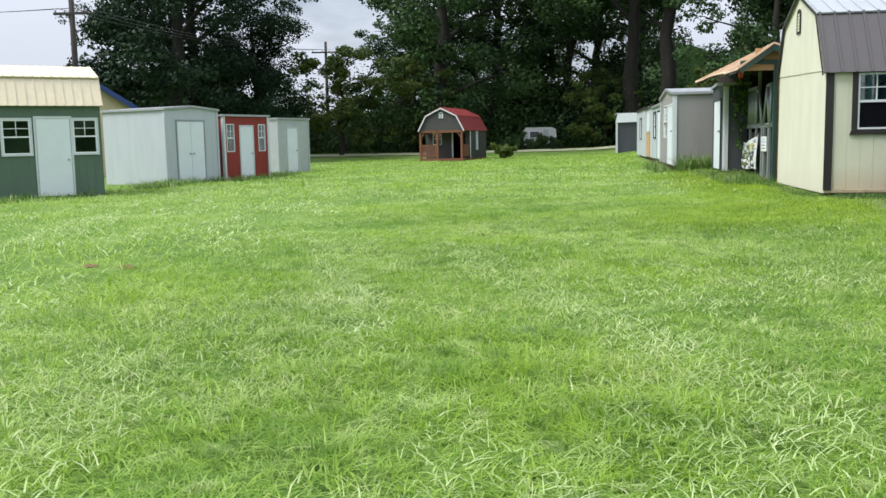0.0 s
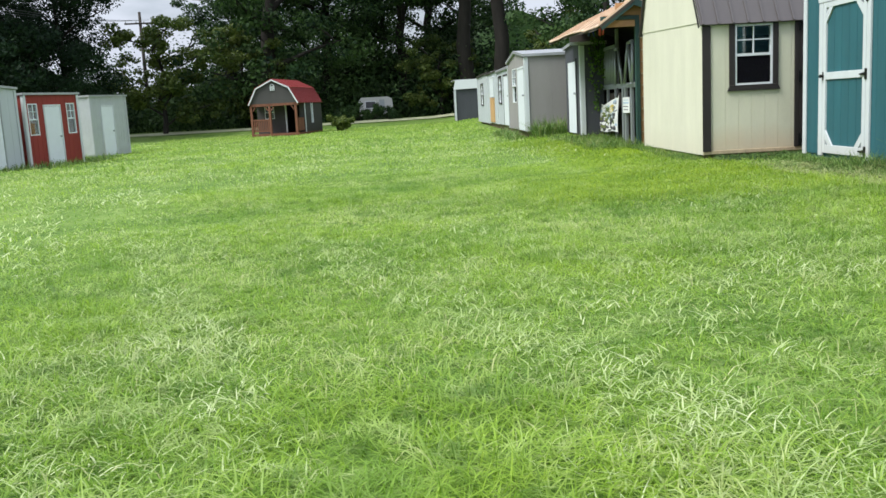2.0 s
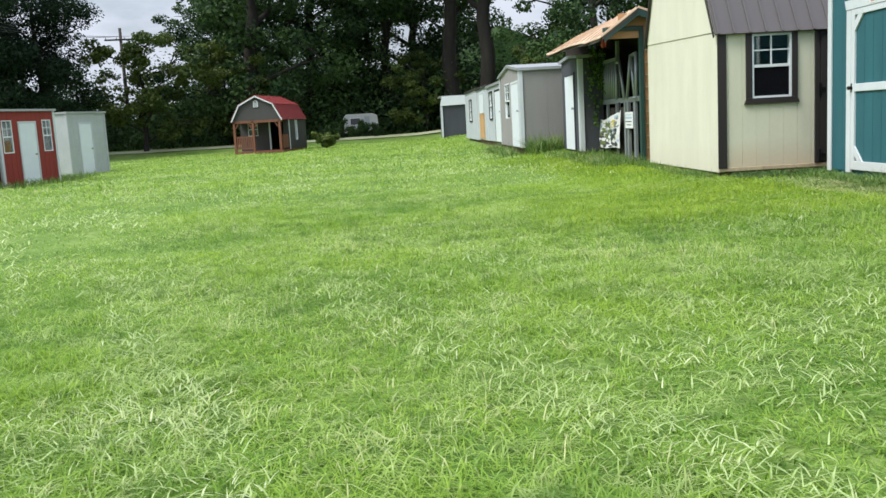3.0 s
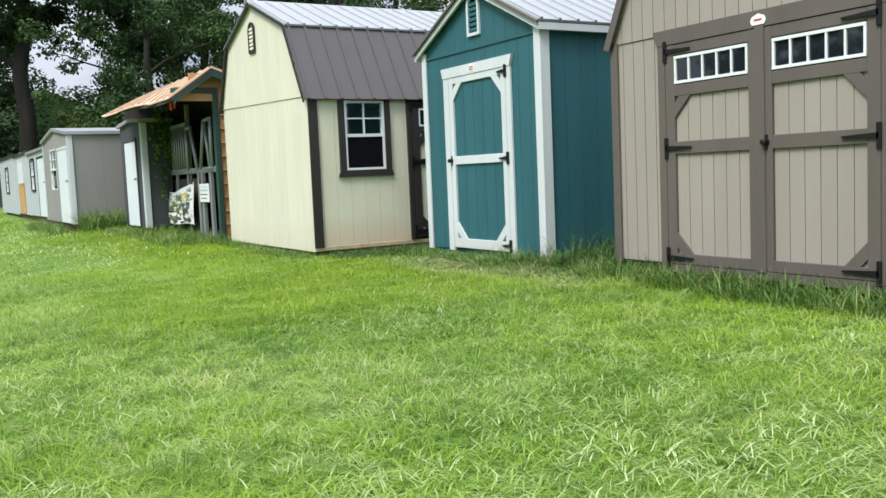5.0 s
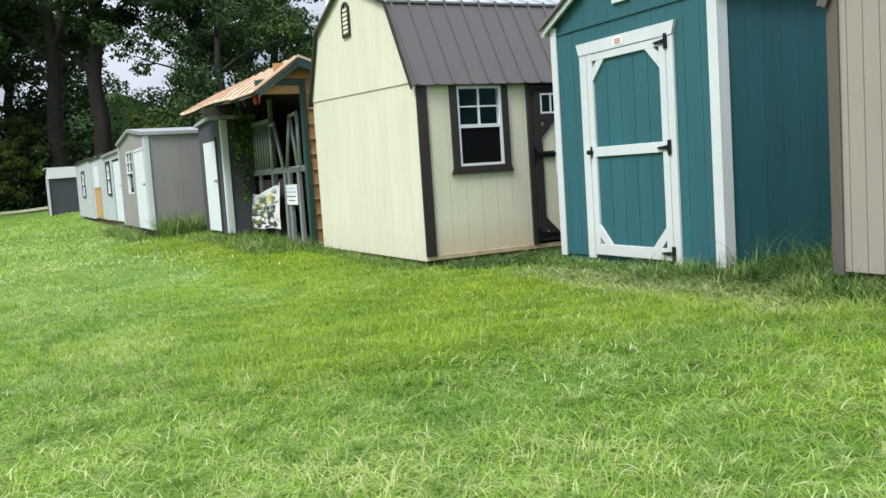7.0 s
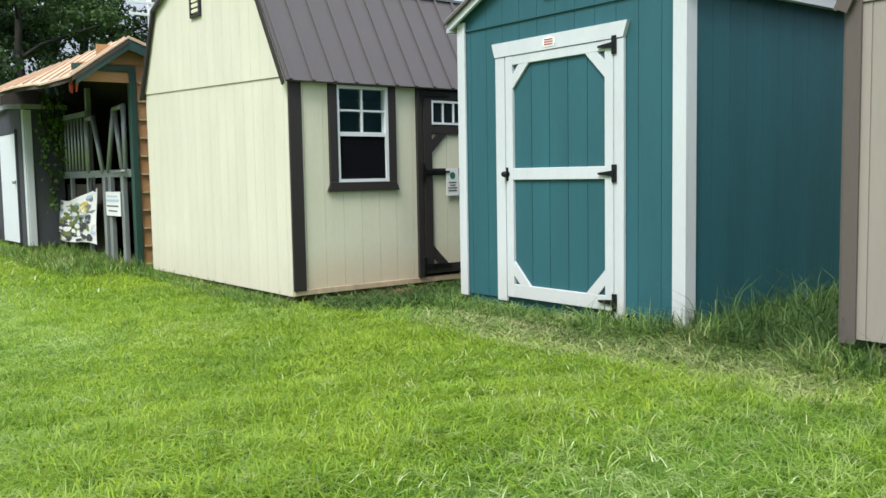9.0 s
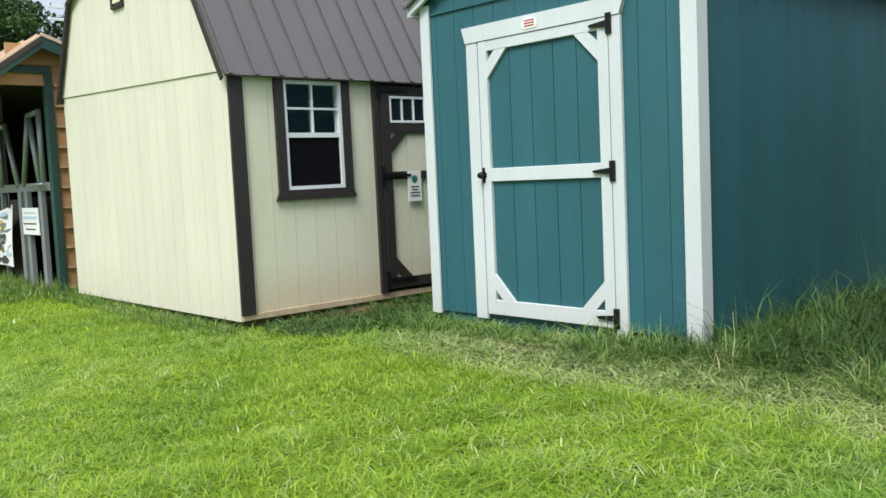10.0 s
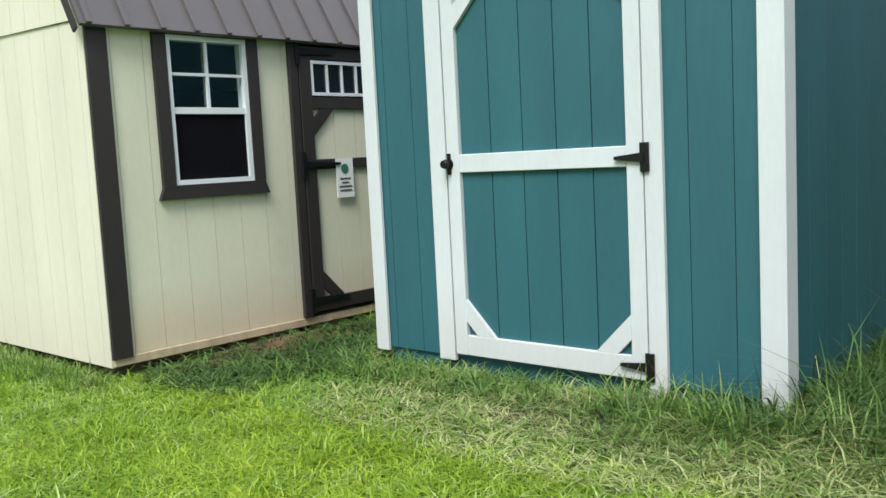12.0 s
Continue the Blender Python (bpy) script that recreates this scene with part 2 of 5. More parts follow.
VINE = foliage_material("vine_leaves", (0.030, 0.085, 0.012), (0.12, 0.22, 0.03), 2.0, 0.3)


def ground_material():
    m = bpy.data.materials.new("lawn_ground")
    m.use_nodes = True
    n, l = m.node_tree.nodes, m.node_tree.links
    p = n["Principled BSDF"]
    p.inputs["Roughness"].default_value = 0.85
    p.inputs["Specular IOR Level"].default_value = 0.2
    geo = n.new("ShaderNodeNewGeometry")
    noises = []
    for sc, det in ((0.16, 3), (0.9, 4), (16.0, 4)):
        x = n.new("ShaderNodeTexNoise")
        x.inputs["Scale"].default_value, x.inputs["Detail"].default_value = sc, det
        l.new(geo.outputs["Position"], x.inputs["Vector"])
        noises.append(x)
    a = n.new("ShaderNodeMath")
    a.operation = "ADD"
    l.new(noises[0].outputs["Fac"], a.inputs[0]), l.new(noises[1].outputs["Fac"], a.inputs[1])
    b = n.new("ShaderNodeMath")
    b.operation = "MULTIPLY_ADD"
    l.new(noises[2].outputs["Fac"], b.inputs[0])
    b.inputs[1].default_value = 1.0
    l.new(a.outputs[0], b.inputs[2])
    ramp = n.new("ShaderNodeValToRGB")
    mr = n.new("ShaderNodeMapRange")
    mr.inputs["From Min"].default_value, mr.inputs["From Max"].default_value = 1.0, 2.0
    l.new(b.outputs[0], mr.inputs[0])
    l.new(mr.outputs[0], ramp.inputs[0])
    e = ramp.color_ramp.elements
    e[0].position, e[0].color = 0.15, (0.055, 0.115, 0.018, 1)
    e[1].position, e[1].color = 0.85, (0.200, 0.275, 0.075, 1)
    mid = e.new(0.5)
    mid.color = (0.110, 0.190, 0.032, 1)
    l.new(ramp.outputs[0], p.inputs["Base Color"])
    bp = n.new("ShaderNodeBump")
    bp.inputs["Strength"].default_value, bp.inputs["Distance"].default_value = 0.8, 0.04
    l.new(noises[2].outputs["Fac"], bp.inputs["Height"])
    l.new(bp.outputs[0], p.inputs["Normal"])
    return m


LAWN = ground_material()


# ---- mesh helpers ----
def part(name, bm, mat, parent=None, label="", m=None):
    me = bpy.data.meshes.new(name)
    bm.to_mesh(me)
    bm.free()
    me.materials.append(mat)
    ob = new(name, me)
    if parent is not None:
        ob.parent = parent
    if m is not None:
        ob.matrix_basis = m
    if label:
        ob["label"] = label
    return ob


def thing(name, m, label, category, group="", kind=""):
    ob = new(name)
    ob.empty_display_size = 0.2
    ob.matrix_basis = m
    return tagged(ob, label, category, group, kind)


def box(bm, x0, x1, y0, y1, z0, z1, m=None, bevel=0.0):
    vs = [bm.verts.new((x, y, z)) for z in (z0, z1) for y in (y0, y1) for x in (x0, x1)]
    fs = [bm.faces.new([vs[i] for i in q]) for q in ((0, 2, 3, 1), (4, 5, 7, 6), (0, 1, 5, 4), (2, 6, 7, 3), (0, 4, 6, 2), (1, 3, 7, 5))]
    if bevel:
        es = list({e for f in fs for e in f.edges})
        r = bmesh.ops.bevel(bm, geom=es, offset=bevel, segments=1, affect="EDGES")
        vs = list({v for f in r["faces"] for v in f.verts} | {v for v in vs if v.is_valid})
    if m is not None:
        for v in vs:
            v.co = m @ v.co
    return bm


def slab(bm, pts, d0, d1, m=None):
    """A polygon in the (u, z) plane, counter-clockwise seen from the front, from depth d0 (outside) to d1."""
    a = [bm.verts.new((u, d0, z)) for u, z in pts]
    b = [bm.verts.new((u, d1, z)) for u, z in pts]
    n = len(pts)
    bm.faces.new(a), bm.faces.new(b[::-1])
    for i in range(n):
        j = (i + 1) % n
        bm.faces.new((a[j], a[i], b[i], b[j]))
    if m is not None:
        for v in a + b:
            v.co = m @ v.co
    return bm


def cyl(bm, p0, p1, r0, r1=None, seg=10):
    r1 = r0 if r1 is None else r1
    p0, p1 = Vector(p0), Vector(p1)
    q = (p1 - p0).to_track_quat("Z", "Y")
    ra = [bm.verts.new(p0 + q @ Vector((r0 * math.cos(a), r0 * math.sin(a), 0))) for a in (2 * math.pi * i / seg for i in range(seg))]
    rb = [bm.verts.new(p1 + q @ Vector((r1 * math.cos(a), r1 * math.sin(a), 0))) for a in (2 * math.pi * i / seg for i in range(seg))]
    for i in range(seg):
        j = (i + 1) % seg
        bm.faces.new((ra[i], ra[j], rb[j], rb[i])).smooth = True
    bm.faces.new(ra[::-1]), bm.faces.new(rb)
    return bm


def one(fn, *a, **k):
    bm = bmesh.new()
    fn(bm, *a, **k)
    return bm


def top_at(profile, u):
    for (a, za), (b, zb) in zip(profile, profile[1:]):
        if a <= u <= b:
            return za + (zb - za) * (u - a) / (b - a) if b > a else zb
    return profile[0][1] if u < profile[0][0] else profile[-1][1]


def wall_pieces(profile, z0, openings, u0, u1):
    """Polygons that fill a wall between u0 and u1, under the profile, round the openings."""
    cuts = sorted({u0, u1, *(c for o in openings for c in o[:2] if u0 < c < u1)})
    for a, b in zip(cuts, cuts[1:]):
        if b - a < 0.004:
            continue
        bands = [(z0, None)]
        for o in sorted((o for o in openings if o[0] < b - 1e-6 and o[1] > a + 1e-6), key=lambda o: o[2]):
            low = bands.pop()[0]
            if o[2] > low + 0.003:
                bands.append((low, o[2]))
            bands.append((o[3], None))
        for low, high in bands:
            if high is not None:
                yield [(a, low), (b, low), (b, high), (a, high)]
            else:
                mids = [(u, z) for u, z in reversed(profile) if a + 1e-6 < u < b - 1e-6]
                ta, tb = top_at(profile, a), top_at(profile, b)
                if min(ta, tb) < low + 0.002:
                    if max(ta, tb, *[z for _, z in mids] or [0]) < low + 0.01:
                        continue
                    ta, tb = max(ta, low + 0.002), max(tb, low + 0.002)
                yield [(a, low), (b, low), (b, tb), *mids, (a, ta)]


def wall(shed, name, m, profile, z0, mat, openings=(), pitch=None, thick=0.09, gap=0.004, kind_name="siding_board", offset=0.0):
    """A wall with holes; with a pitch it is faced with boards of that width, each a piece."""
    bm = bmesh.new()
    for pts in wall_pieces(profile, z0, openings, profile[0][0], profile[-1][0]):
        slab(bm, pts, 0.0, thick, m)
    w = part(name, bm, mat, shed)
    if pitch:
        u, end = profile[0][0] - offset, profile[-1][0]
        while u < end - 0.01:
            a, b = max(u, profile[0][0]) + gap / 2, min(u + pitch, end) - gap / 2
            if b - a > 0.02:
                for pts in wall_pieces(profile, z0, openings, a, b):
                    part(kind_name, one(slab, pts, -0.008, -0.0005, m), mat, w)
            u += pitch
    return w


def rake(shed, name, m, profile, width, mat, d0=-0.04, d1=-0.012):
    """Trim boards that follow the roofline, one piece for each straight run."""
    for (a, za), (b, zb) in zip(profile, profile[1:]):
        d = Vector((b - a, zb - za)).normalized()
        nx, nz = d.y * width, -d.x * width
        part(name, one(slab, [(a + nx, za + nz), (b + nx, zb + nz), (b, zb), (a, za)], d0, d1, m), mat, shed)


def roof_slope(shed, name, a, b, y0, y1, mat, rib=0.23, thick=0.025):
    """A metal sheet from the eave point a=(x, z) up to b, running from y0 to y1, with raised ribs."""
    (ax, az), (bx, bz) = a, b
    n = Vector((-(bz - az), 0, bx - ax)).normalized()
    if n.z < 0:
        n = -n
    A, B = Vector((ax, 0, az)), Vector((bx, 0, bz))

    def strip(ya, yb, h0, h1):
        bm = bmesh.new()
        v = [bm.verts.new(p + n * h + Vector((0, y, 0))) for h in (h0, h1) for p in (A, B) for y in (ya, yb)]
        for q in ((0, 1, 3, 2), (4, 6, 7, 5), (0, 4, 5, 1), (2, 3, 7, 6), (0, 2, 6, 4), (1, 5, 7, 3)):
            bm.faces.new([v[i] for i in q])
        bmesh.ops.recalc_face_normals(bm, faces=bm.faces)
        return bm

    sheet = part(name, strip(y0, y1, 0, thick), mat, shed)
    first = part("rib", strip(y0 + 0.03, y0 + 0.062, thick, thick + 0.019), mat, sheet)
    for k in range(1, int((y1 - y0 - 0.06) / rib) + 1):
        r = new("rib", first.data)
        r.parent = sheet
        r.location.y = k * rib
    return sheet


# ---- ground ----
def smooth(a, b, v):
    t = np.clip((v - a) / (b - a), 0, 1)
    return t * t * (3 - 2 * t)


def ground_z(x, y):
    """The lawn: nearly level, a little higher under the row of sheds and along the lane at the wood."""
    x, y = np.asarray(x, float), np.asarray(y, float)
    z = np.interp(x, (-60, -16, -10, -4, 0, 2.5, 4.5, 9, 60), (-0.20, -0.26, -0.24, -0.15, -0.11, -0.06, 0.02, 0.06, 0.06))
    z = z - 0.03 * (1 - smooth(0, 9, y)) * smooth(-6, 1, x)
    z = z + smooth(28, 58, y) * np.interp(x, (-14, -5, 2, 6), (0.08, 0.08, 0.06, 0.05)) + 0.14 * smooth(17, 27, y) * smooth(1, 4, x)
    z = z + 0.38 * smooth(60, 68.5, y)
    return z + 0.018 * np.sin(x * 1.3 + 0.7 * y) * np.sin(y * 0.9 - 0.4 * x)


def grid_mesh(name, xs, ys, zf, mat):
    X, Y = np.meshgrid(xs, ys)
    co = np.stack([X, Y, zf(X, Y)], -1).reshape(-1, 3)
    nx, ny = len(xs), len(ys)
    i = (np.arange(ny - 1)[:, None] * nx + np.arange(nx - 1)[None]).ravel()
    faces = np.stack([i, i + 1, i + 1 + nx, i + nx], -1)
    me = bpy.data.meshes.new(name)
    me.from_pydata(co.tolist(), [], faces.tolist())
    me.polygons.foreach_set("use_smooth", [True] * len(me.polygons))
    me.materials.append(mat)
    return new(name, me)


xs = np.unique(np.concatenate([np.linspace(-900, -60, 12), np.linspace(-60, -16, 23), np.linspace(-16, 10, 105), np.linspace(10, 60, 20), np.linspace(60, 900, 12)]))
ys = np.unique(np.concatenate([np.linspace(-700, -12, 14), np.linspace(-12, 70, 240), np.linspace(70, 140, 20), np.linspace(140, 1500, 14)]))
ground = grid_mesh("ground", xs, ys, ground_z, LAWN)
tagged(ground, "uneven bright green mown lawn with pale clippings", "lawn", kind="structure")
lane = grid_mesh("road", np.linspace(-90, 90, 90), np.array([64.6, 65.0, 66.4, 66.8]), lambda x, y: ground_z(x, y) + 0.05, SUNLIT_STRIP)
tagged(lane, "pale lane along the edge of the woods, coloured as sunlit grass", "lane", kind="structure")


# ---- parts for sheds ----
def tee_hinge(shed, m, u, z, d, left=True):
    """A black strap hinge: upright plate with a tapering strap and three screws."""
    s = -1 if left else 1
    bm = one(box, u - 0.022, u + 0.022, d - 0.012, d, z - 0.065, z + 0.065, m, 0.002)
    pts = [(u, z - 0.022), (u + s * 0.15, z - 0.007), (u + s * 0.15, z + 0.007), (u, z + 0.022)]
    slab(bm, pts if s > 0 else pts[::-1], d - 0.016, d - 0.002, m)
    bmesh.ops.recalc_face_normals(bm, faces=bm.faces)
    h = part("hinge", bm, BLACK_IRON, shed, "black iron strap hinge")
    return h


def knob(shed, m, u, z, d):
    bm = one(cyl, m @ Vector((u, d, z)), m @ Vector((u, d - 0.008, z)), 0.028, 0.028, 14)
    cyl(bm, m @ Vector((u, d - 0.008, z)), m @ Vector((u, d - 0.035, z)), 0.010, 0.010, 10)
    cyl(bm, m @ Vector((u, d - 0.030, z)), m @ Vector((u, d - 0.052, z)), 0.026, 0.020, 14)
    slab(bm, [(u - 0.012, z - 0.055), (u + 0.012, z - 0.055), (u + 0.012, z + 0.055), (u - 0.012, z + 0.055)], d - 0.006, d, m)
    return part("door_handle", bm, BLACK_IRON, shed, "round black door handle")


def window(shed, m, u0, u1, z0, z1, frame_mat, trim_mat=None, trim=0.09, cols=2, rows=2, flare=0.03, screen=True, proud=0.03):
    """Single-hung window: casing, vinyl frame, sashes, muntins and panes. u0..z1 is the vinyl frame's outside."""
    win = part("window", one(slab, [(u0, z0), (u1, z0), (u1, z0 + 0.03), (u0, z0 + 0.03)], -proud, 0.05, m), frame_mat, shed, "single-hung white vinyl window")
    f = 0.03
    for name, a, b, c, d in (("window_frame", u0, u0 + f, z0 + f, z1 - f), ("window_frame", u1 - f, u1, z0 + f, z1 - f), ("window_frame", u0, u1, z1 - f, z1)):
        part(name, one(box, a, b, -proud, 0.05, c, d, m), frame_mat, win)
    zm = (z0 + z1) / 2
    part("meeting_rail", one(box, u0 + f, u1 - f, -0.022, 0.03, zm - 0.02, zm + 0.02, m), frame_mat, win)
    a, b, c, d = u0 + f, u1 - f, zm + 0.02, z1 - f
    for i in range(1, cols):
        u = a + (b - a) * i / cols
        part("muntin", one(box, u - 0.009, u + 0.009, -0.014, 0.004, c, d, m), frame_mat, win)
    for i in range(1, rows):
        z = c + (d - c) * i / rows
        part("muntin", one(box, a, b, -0.012, 0.002, z - 0.009, z + 0.009, m), frame_mat, win)
    for i in range(cols):
        for j in range(rows):
            p = part("pane", one(box, a + (b - a) * i / cols, a + (b - a) * (i + 1) / cols, 0.006, 0.010, c + (d - c) * j / rows, c + (d - c) * (j + 1) / rows, m), GLASS, win)
            p.visible_shadow = False
    p = part("pane", one(box, a, b, 0.020, 0.024, z0 + f, zm - 0.02, m), GLASS, win)
    p.visible_shadow = False
    if screen:
        part("insect_screen", one(slab, [(a, z0 + f), (b, z0 + f), (b, zm - 0.02), (a, zm - 0.02)], -0.008, -0.006, m), SCREEN, win, "black mesh insect screen")
    if trim_mat:
        t = trim
        for pts in ([(u0 - t - flare, z0 - t), (u1 + t + flare, z0 - t), (u1 + t, z0 - t + 0.07), (u1 + t, z0), (u0 - t, z0), (u0 - t, z0 - t + 0.07)],
                    [(u0 - t, z1), (u1 + t, z1), (u1 + t, z1 + t - 0.06), (u1 + t + flare, z1 + t), (u0 - t - flare, z1 + t), (u0 - t, z1 + t - 0.06)],
                    [(u0 - t, z0 + 0.001), (u0, z0 + 0.001), (u0, z1 - 0.001), (u0 - t, z1 - 0.001)],
                    [(u1, z0 + 0.001), (u1 + t, z0 + 0.001), (u1 + t, z1 - 0.001), (u1, z1 - 0.001)]):
            part("casing", one(slab, pts, -0.040, -0.012, m), trim_mat, win, "flared painted casing board")
    return win


def transom(door, m, u0, u1, z0, z1, n, d=-0.03):
    """A low row of small panes in a door, in a white frame."""
    for a, b in ((z0, z0 + 0.022), (z1 - 0.022, z1)):
        part("window_frame", one(box, u0, u1, d - 0.012, d + 0.02, a, b, m), WHITE_VINYL, door)
    for i in range(n + 1):
        u, h = u0 + 0.010 + (u1 - u0 - 0.020) * i / n, (0.010 if i in (0, n) else 0.008)
        part("glazing_bar", one(box, u - h, u + h, d - 0.010, d + 0.015, z0 + 0.022, z1 - 0.022, m), WHITE_VINYL, door)
    for i in range(n):
        a, b = (u0 + 0.010 + (u1 - u0 - 0.020) * k / n for k in (i, i + 1))
        # opaque pane, with the unlit inside put into its colour
        part("pane", one(box, a + 0.008, b - 0.008, d + 0.004, d + 0.008, z0 + 0.022, z1 - 0.022, m), DARK_PANE, door)


def brace(shed, m, u, z, su, sz, size, w, mat, d0, d1):
    """A corner brace: a diagonal strip that leaves a small triangle open in the corner (u, z)."""
    pts = [(u + su * size, z), (u, z + sz * size), (u, z + sz * (size - w)), (u + su * (size - w), z)]
    bm = one(slab, pts, d0, d1, m)
    bmesh.ops.recalc_face_normals(bm, faces=bm.faces)
    return part("corner_brace", bm, mat, shed)


def framed_door(shed, m, u0, u1, z0, z1, mat, panel, stile=0.09, rails=(), brace_size=0.18, d=-0.012, braces="abcd", window_row=None, pitch=0.2):
    """A shed door: panel of grooved boards, stiles, rails and cut corner braces."""
    door = part("door", one(box, u0 + 0.01, u1 - 0.01, -0.008, 0.03, z0 + 0.01, (window_row[0] if window_row else z1 - 0.01), m), panel, shed, "board door framed with painted stiles and rails")
    u = u0 + stile
    while u < u1 - stile - 0.01:
        b = min(u + pitch, u1 - stile)
        part("door_board", one(box, u + 0.003, b - 0.003, -0.016, -0.008, z0 + 0.02, (window_row[0] if window_row else z1 - 0.02), m), panel, door)
        u = b
    e0, e1 = -0.040, -0.0165
    for a, b in ((u0, u0 + stile), (u1 - stile, u1)):
        part("stile", one(box, a, b, e0, e1 + 0.01, z0, z1, m, 0.003), mat, door)
    for a, b in rails:
        part("rail", one(box, u0 + stile, u1 - stile, e0 + 0.002, e1 + 0.01, a, b, m, 0.003), mat, door)
    lo, hi = rails[0][1], (window_row[2] if window_row else rails[-1][0])
    for key, u, z, su, sz in (("a", u0 + stile, lo, 1, 1), ("b", u1 - stile, lo, -1, 1), ("c", u0 + stile, hi, 1, -1), ("d", u1 - stile, hi, -1, -1)):
        if key in braces:
            brace(door, m, u, z, su, sz, brace_size, 0.115, mat, e0 + 0.003, e1 + 0.008)
    return door


def skids(shed, W, D, z0, z1, n=3, along_y=True):
    for i in range(n):
        x = 0.12 + (W - 0.34) * i / (n - 1)
        part("skid", one(box, x, x + 0.1, 0.05, D - 0.05, z0, z1, None, 0.005), SKID, shed)


I4 = Matrix.Identity(4)


def side_m(W, D, which):
    return {"front": I4, "right": pose(W, 0, 0, 0, 0, 90), "left": pose(0, D, 0, 0, 0, -90), "back": pose(W, D, 0, 0, 0, 180)}[which]


def vent(shed, m, u, z0, z1, w, frame_mat, slat_mat, arch=True):
    """A gable louvre with a peaked or arched head."""
    h = w / 2
    if arch:
        head = [(u + h * math.cos(a), z1 - h + h * math.sin(a)) for a in (math.pi * i / 8 for i in range(9))]
    else:
        head = [(u + h, z1 - h * 0.5), (u, z1), (u - h, z1 - h * 0.5)]
    outer = [(u - h, z0), (u + h, z0), *head]
    k = 0.72
    zc = (z0 + z1) / 2
    inner = [(u + (a - u) * k, zc + (b - zc) * (0.86 if b > zc else 0.86)) for a, b in outer]
    bm = bmesh.new()
    n = len(outer)
    vo = [[bm.verts.new(m @ Vector((a, d, b))) for a, b in outer] for d in (-0.035, -0.010)]
    vi = [[bm.verts.new(m @ Vector((a, d, b))) for a, b in inner] for d in (-0.035, -0.010)]
    for i in range(n):
        j = (i + 1) % n
        bm.faces.new((vo[0][i], vo[0][j], vi[0][j], vi[0][i]))
        bm.faces.new((vo[0][j], vo[0][i], vo[1][i], vo[1][j]))
        bm.faces.new((vi[0][i], vi[0][j], vi[1][j], vi[1][i]))
    v = part("vent", bm, frame_mat, shed, "small arched gable vent")
    zz = z0 + 0.05
    while zz < z1 - 0.10:
        part("louvre", one(slab, [(u - h * k, zz), (u + h * k, zz), (u + h * k, zz + 0.035), (u - h * k, zz + 0.035)], -0.028, -0.013, m), slat_mat, v)
        zz += 0.055
    return v


# ---- teal shed ----
def teal_shed():
    W, D = 2.37, 3.66
    s = thing("garden_shed", pose(5.38, 15.20, 0, 0, 0, -90), "teal gabled garden shed with white trim and a closed door", "shed")
    zb, ze, zp = 0.13, 2.50, 3.07
    mid = W / 2 + 0.01
    prof = [(0, ze), (mid, zp), (W, ze)]
    seam = 2.40
    low = [(0, seam), (W, seam)]
    wall(s, "front_wall", I4, low, zb, TEAL, (), 0.203, offset=0.05)
    wall(s, "gable", I4, [(0, ze), (mid, zp), (W, ze)], seam + 0.004, TEAL, ((mid - 0.11, mid + 0.11, 2.60, 2.95),), 0.203, offset=0.05)
    part("seam_flashing", one(box, 0.06, W - 0.09, -0.022, -0.002, seam - 0.012, seam + 0.004), TEAL, s)
    for which in ("right", "left"):
        wall(s, which + "_wall", side_m(W, D, which), [(0.09, ze - 0.02), (D - 0.09, ze - 0.02)], zb, TEAL, (), 0.203)
    wall(s, "back_wall", side_m(W, D, "back"), prof, zb, TEAL)
    part("floor_deck", one(box, 0.10, W - 0.10, 0.10, D - 0.10, zb + 0.0, zb + 0.05), SKID, s)
    part("skirt_board", one(box, 0.10, W - 0.09, 0.012, 0.05, 0.015, zb - 0.004), TEAL, s)
    skids(s, W, D, -0.02, zb - 0.001)
    # corner boards
    part("corner_board", one(box, 0.0, 0.098, -0.034, -0.012, zb - 0.02, ze - 0.03, None, 0.003), WHITE_TRIM, s)
    part("corner_board", one(box, W - 0.075, W + 0.036, -0.036, -0.012, zb - 0.06, ze - 0.03, None, 0.003), WHITE_TRIM, s)
    part("corner_board", one(box, W + 0.012, W + 0.034, -0.0118, 0.085, zb - 0.06, ze - 0.03, None, 0.003), WHITE_TRIM, s)
    # roof
    rise = (zp - ze) / (W / 2)
    for name, ex in (("roof_panel", -0.09), ("roof_panel", W + 0.09)):
        zz = ze - 0.09 * rise
        # sky sheen on this roof is put into its pale metal
        roof_slope(s, name, (ex, zz + 0.02), (mid, zp + 0.02), -0.10, D + 0.08, PALE_SHEEN_METAL)
    part("ridge_cap", one(slab, [(mid - 0.14, zp + 0.0), (mid, zp + 0.066), (mid + 0.14, zp + 0.0), (mid, zp + 0.052)][::-1], -0.11, D + 0.09), PALE_SHEEN_METAL, s)
    rake(s, "rake_board", I4, [(-0.09, ze - 0.09 * rise), (mid, zp), (W + 0.09, ze - 0.09 * rise)], 0.055, WHITE_TRIM, -0.085, -0.055)
    rake(s, "rake_flashing", I4, [(-0.10, ze - 0.10 * rise + 0.028), (mid, zp + 0.028), (W + 0.10, ze - 0.10 * rise + 0.028)], 0.026, TAUPE, -0.115, -0.101)
    for ex in (W + 0.04, -0.09):
        part("eave_fascia", one(box, ex, ex + 0.05, -0.08, D + 0.07, ze - 0.10, ze - 0.03), WHITE_TRIM, s)
    vent(s, I4, mid - 0.01, 2.53, 2.99, 0.25, WHITE_TRIM, TEAL)
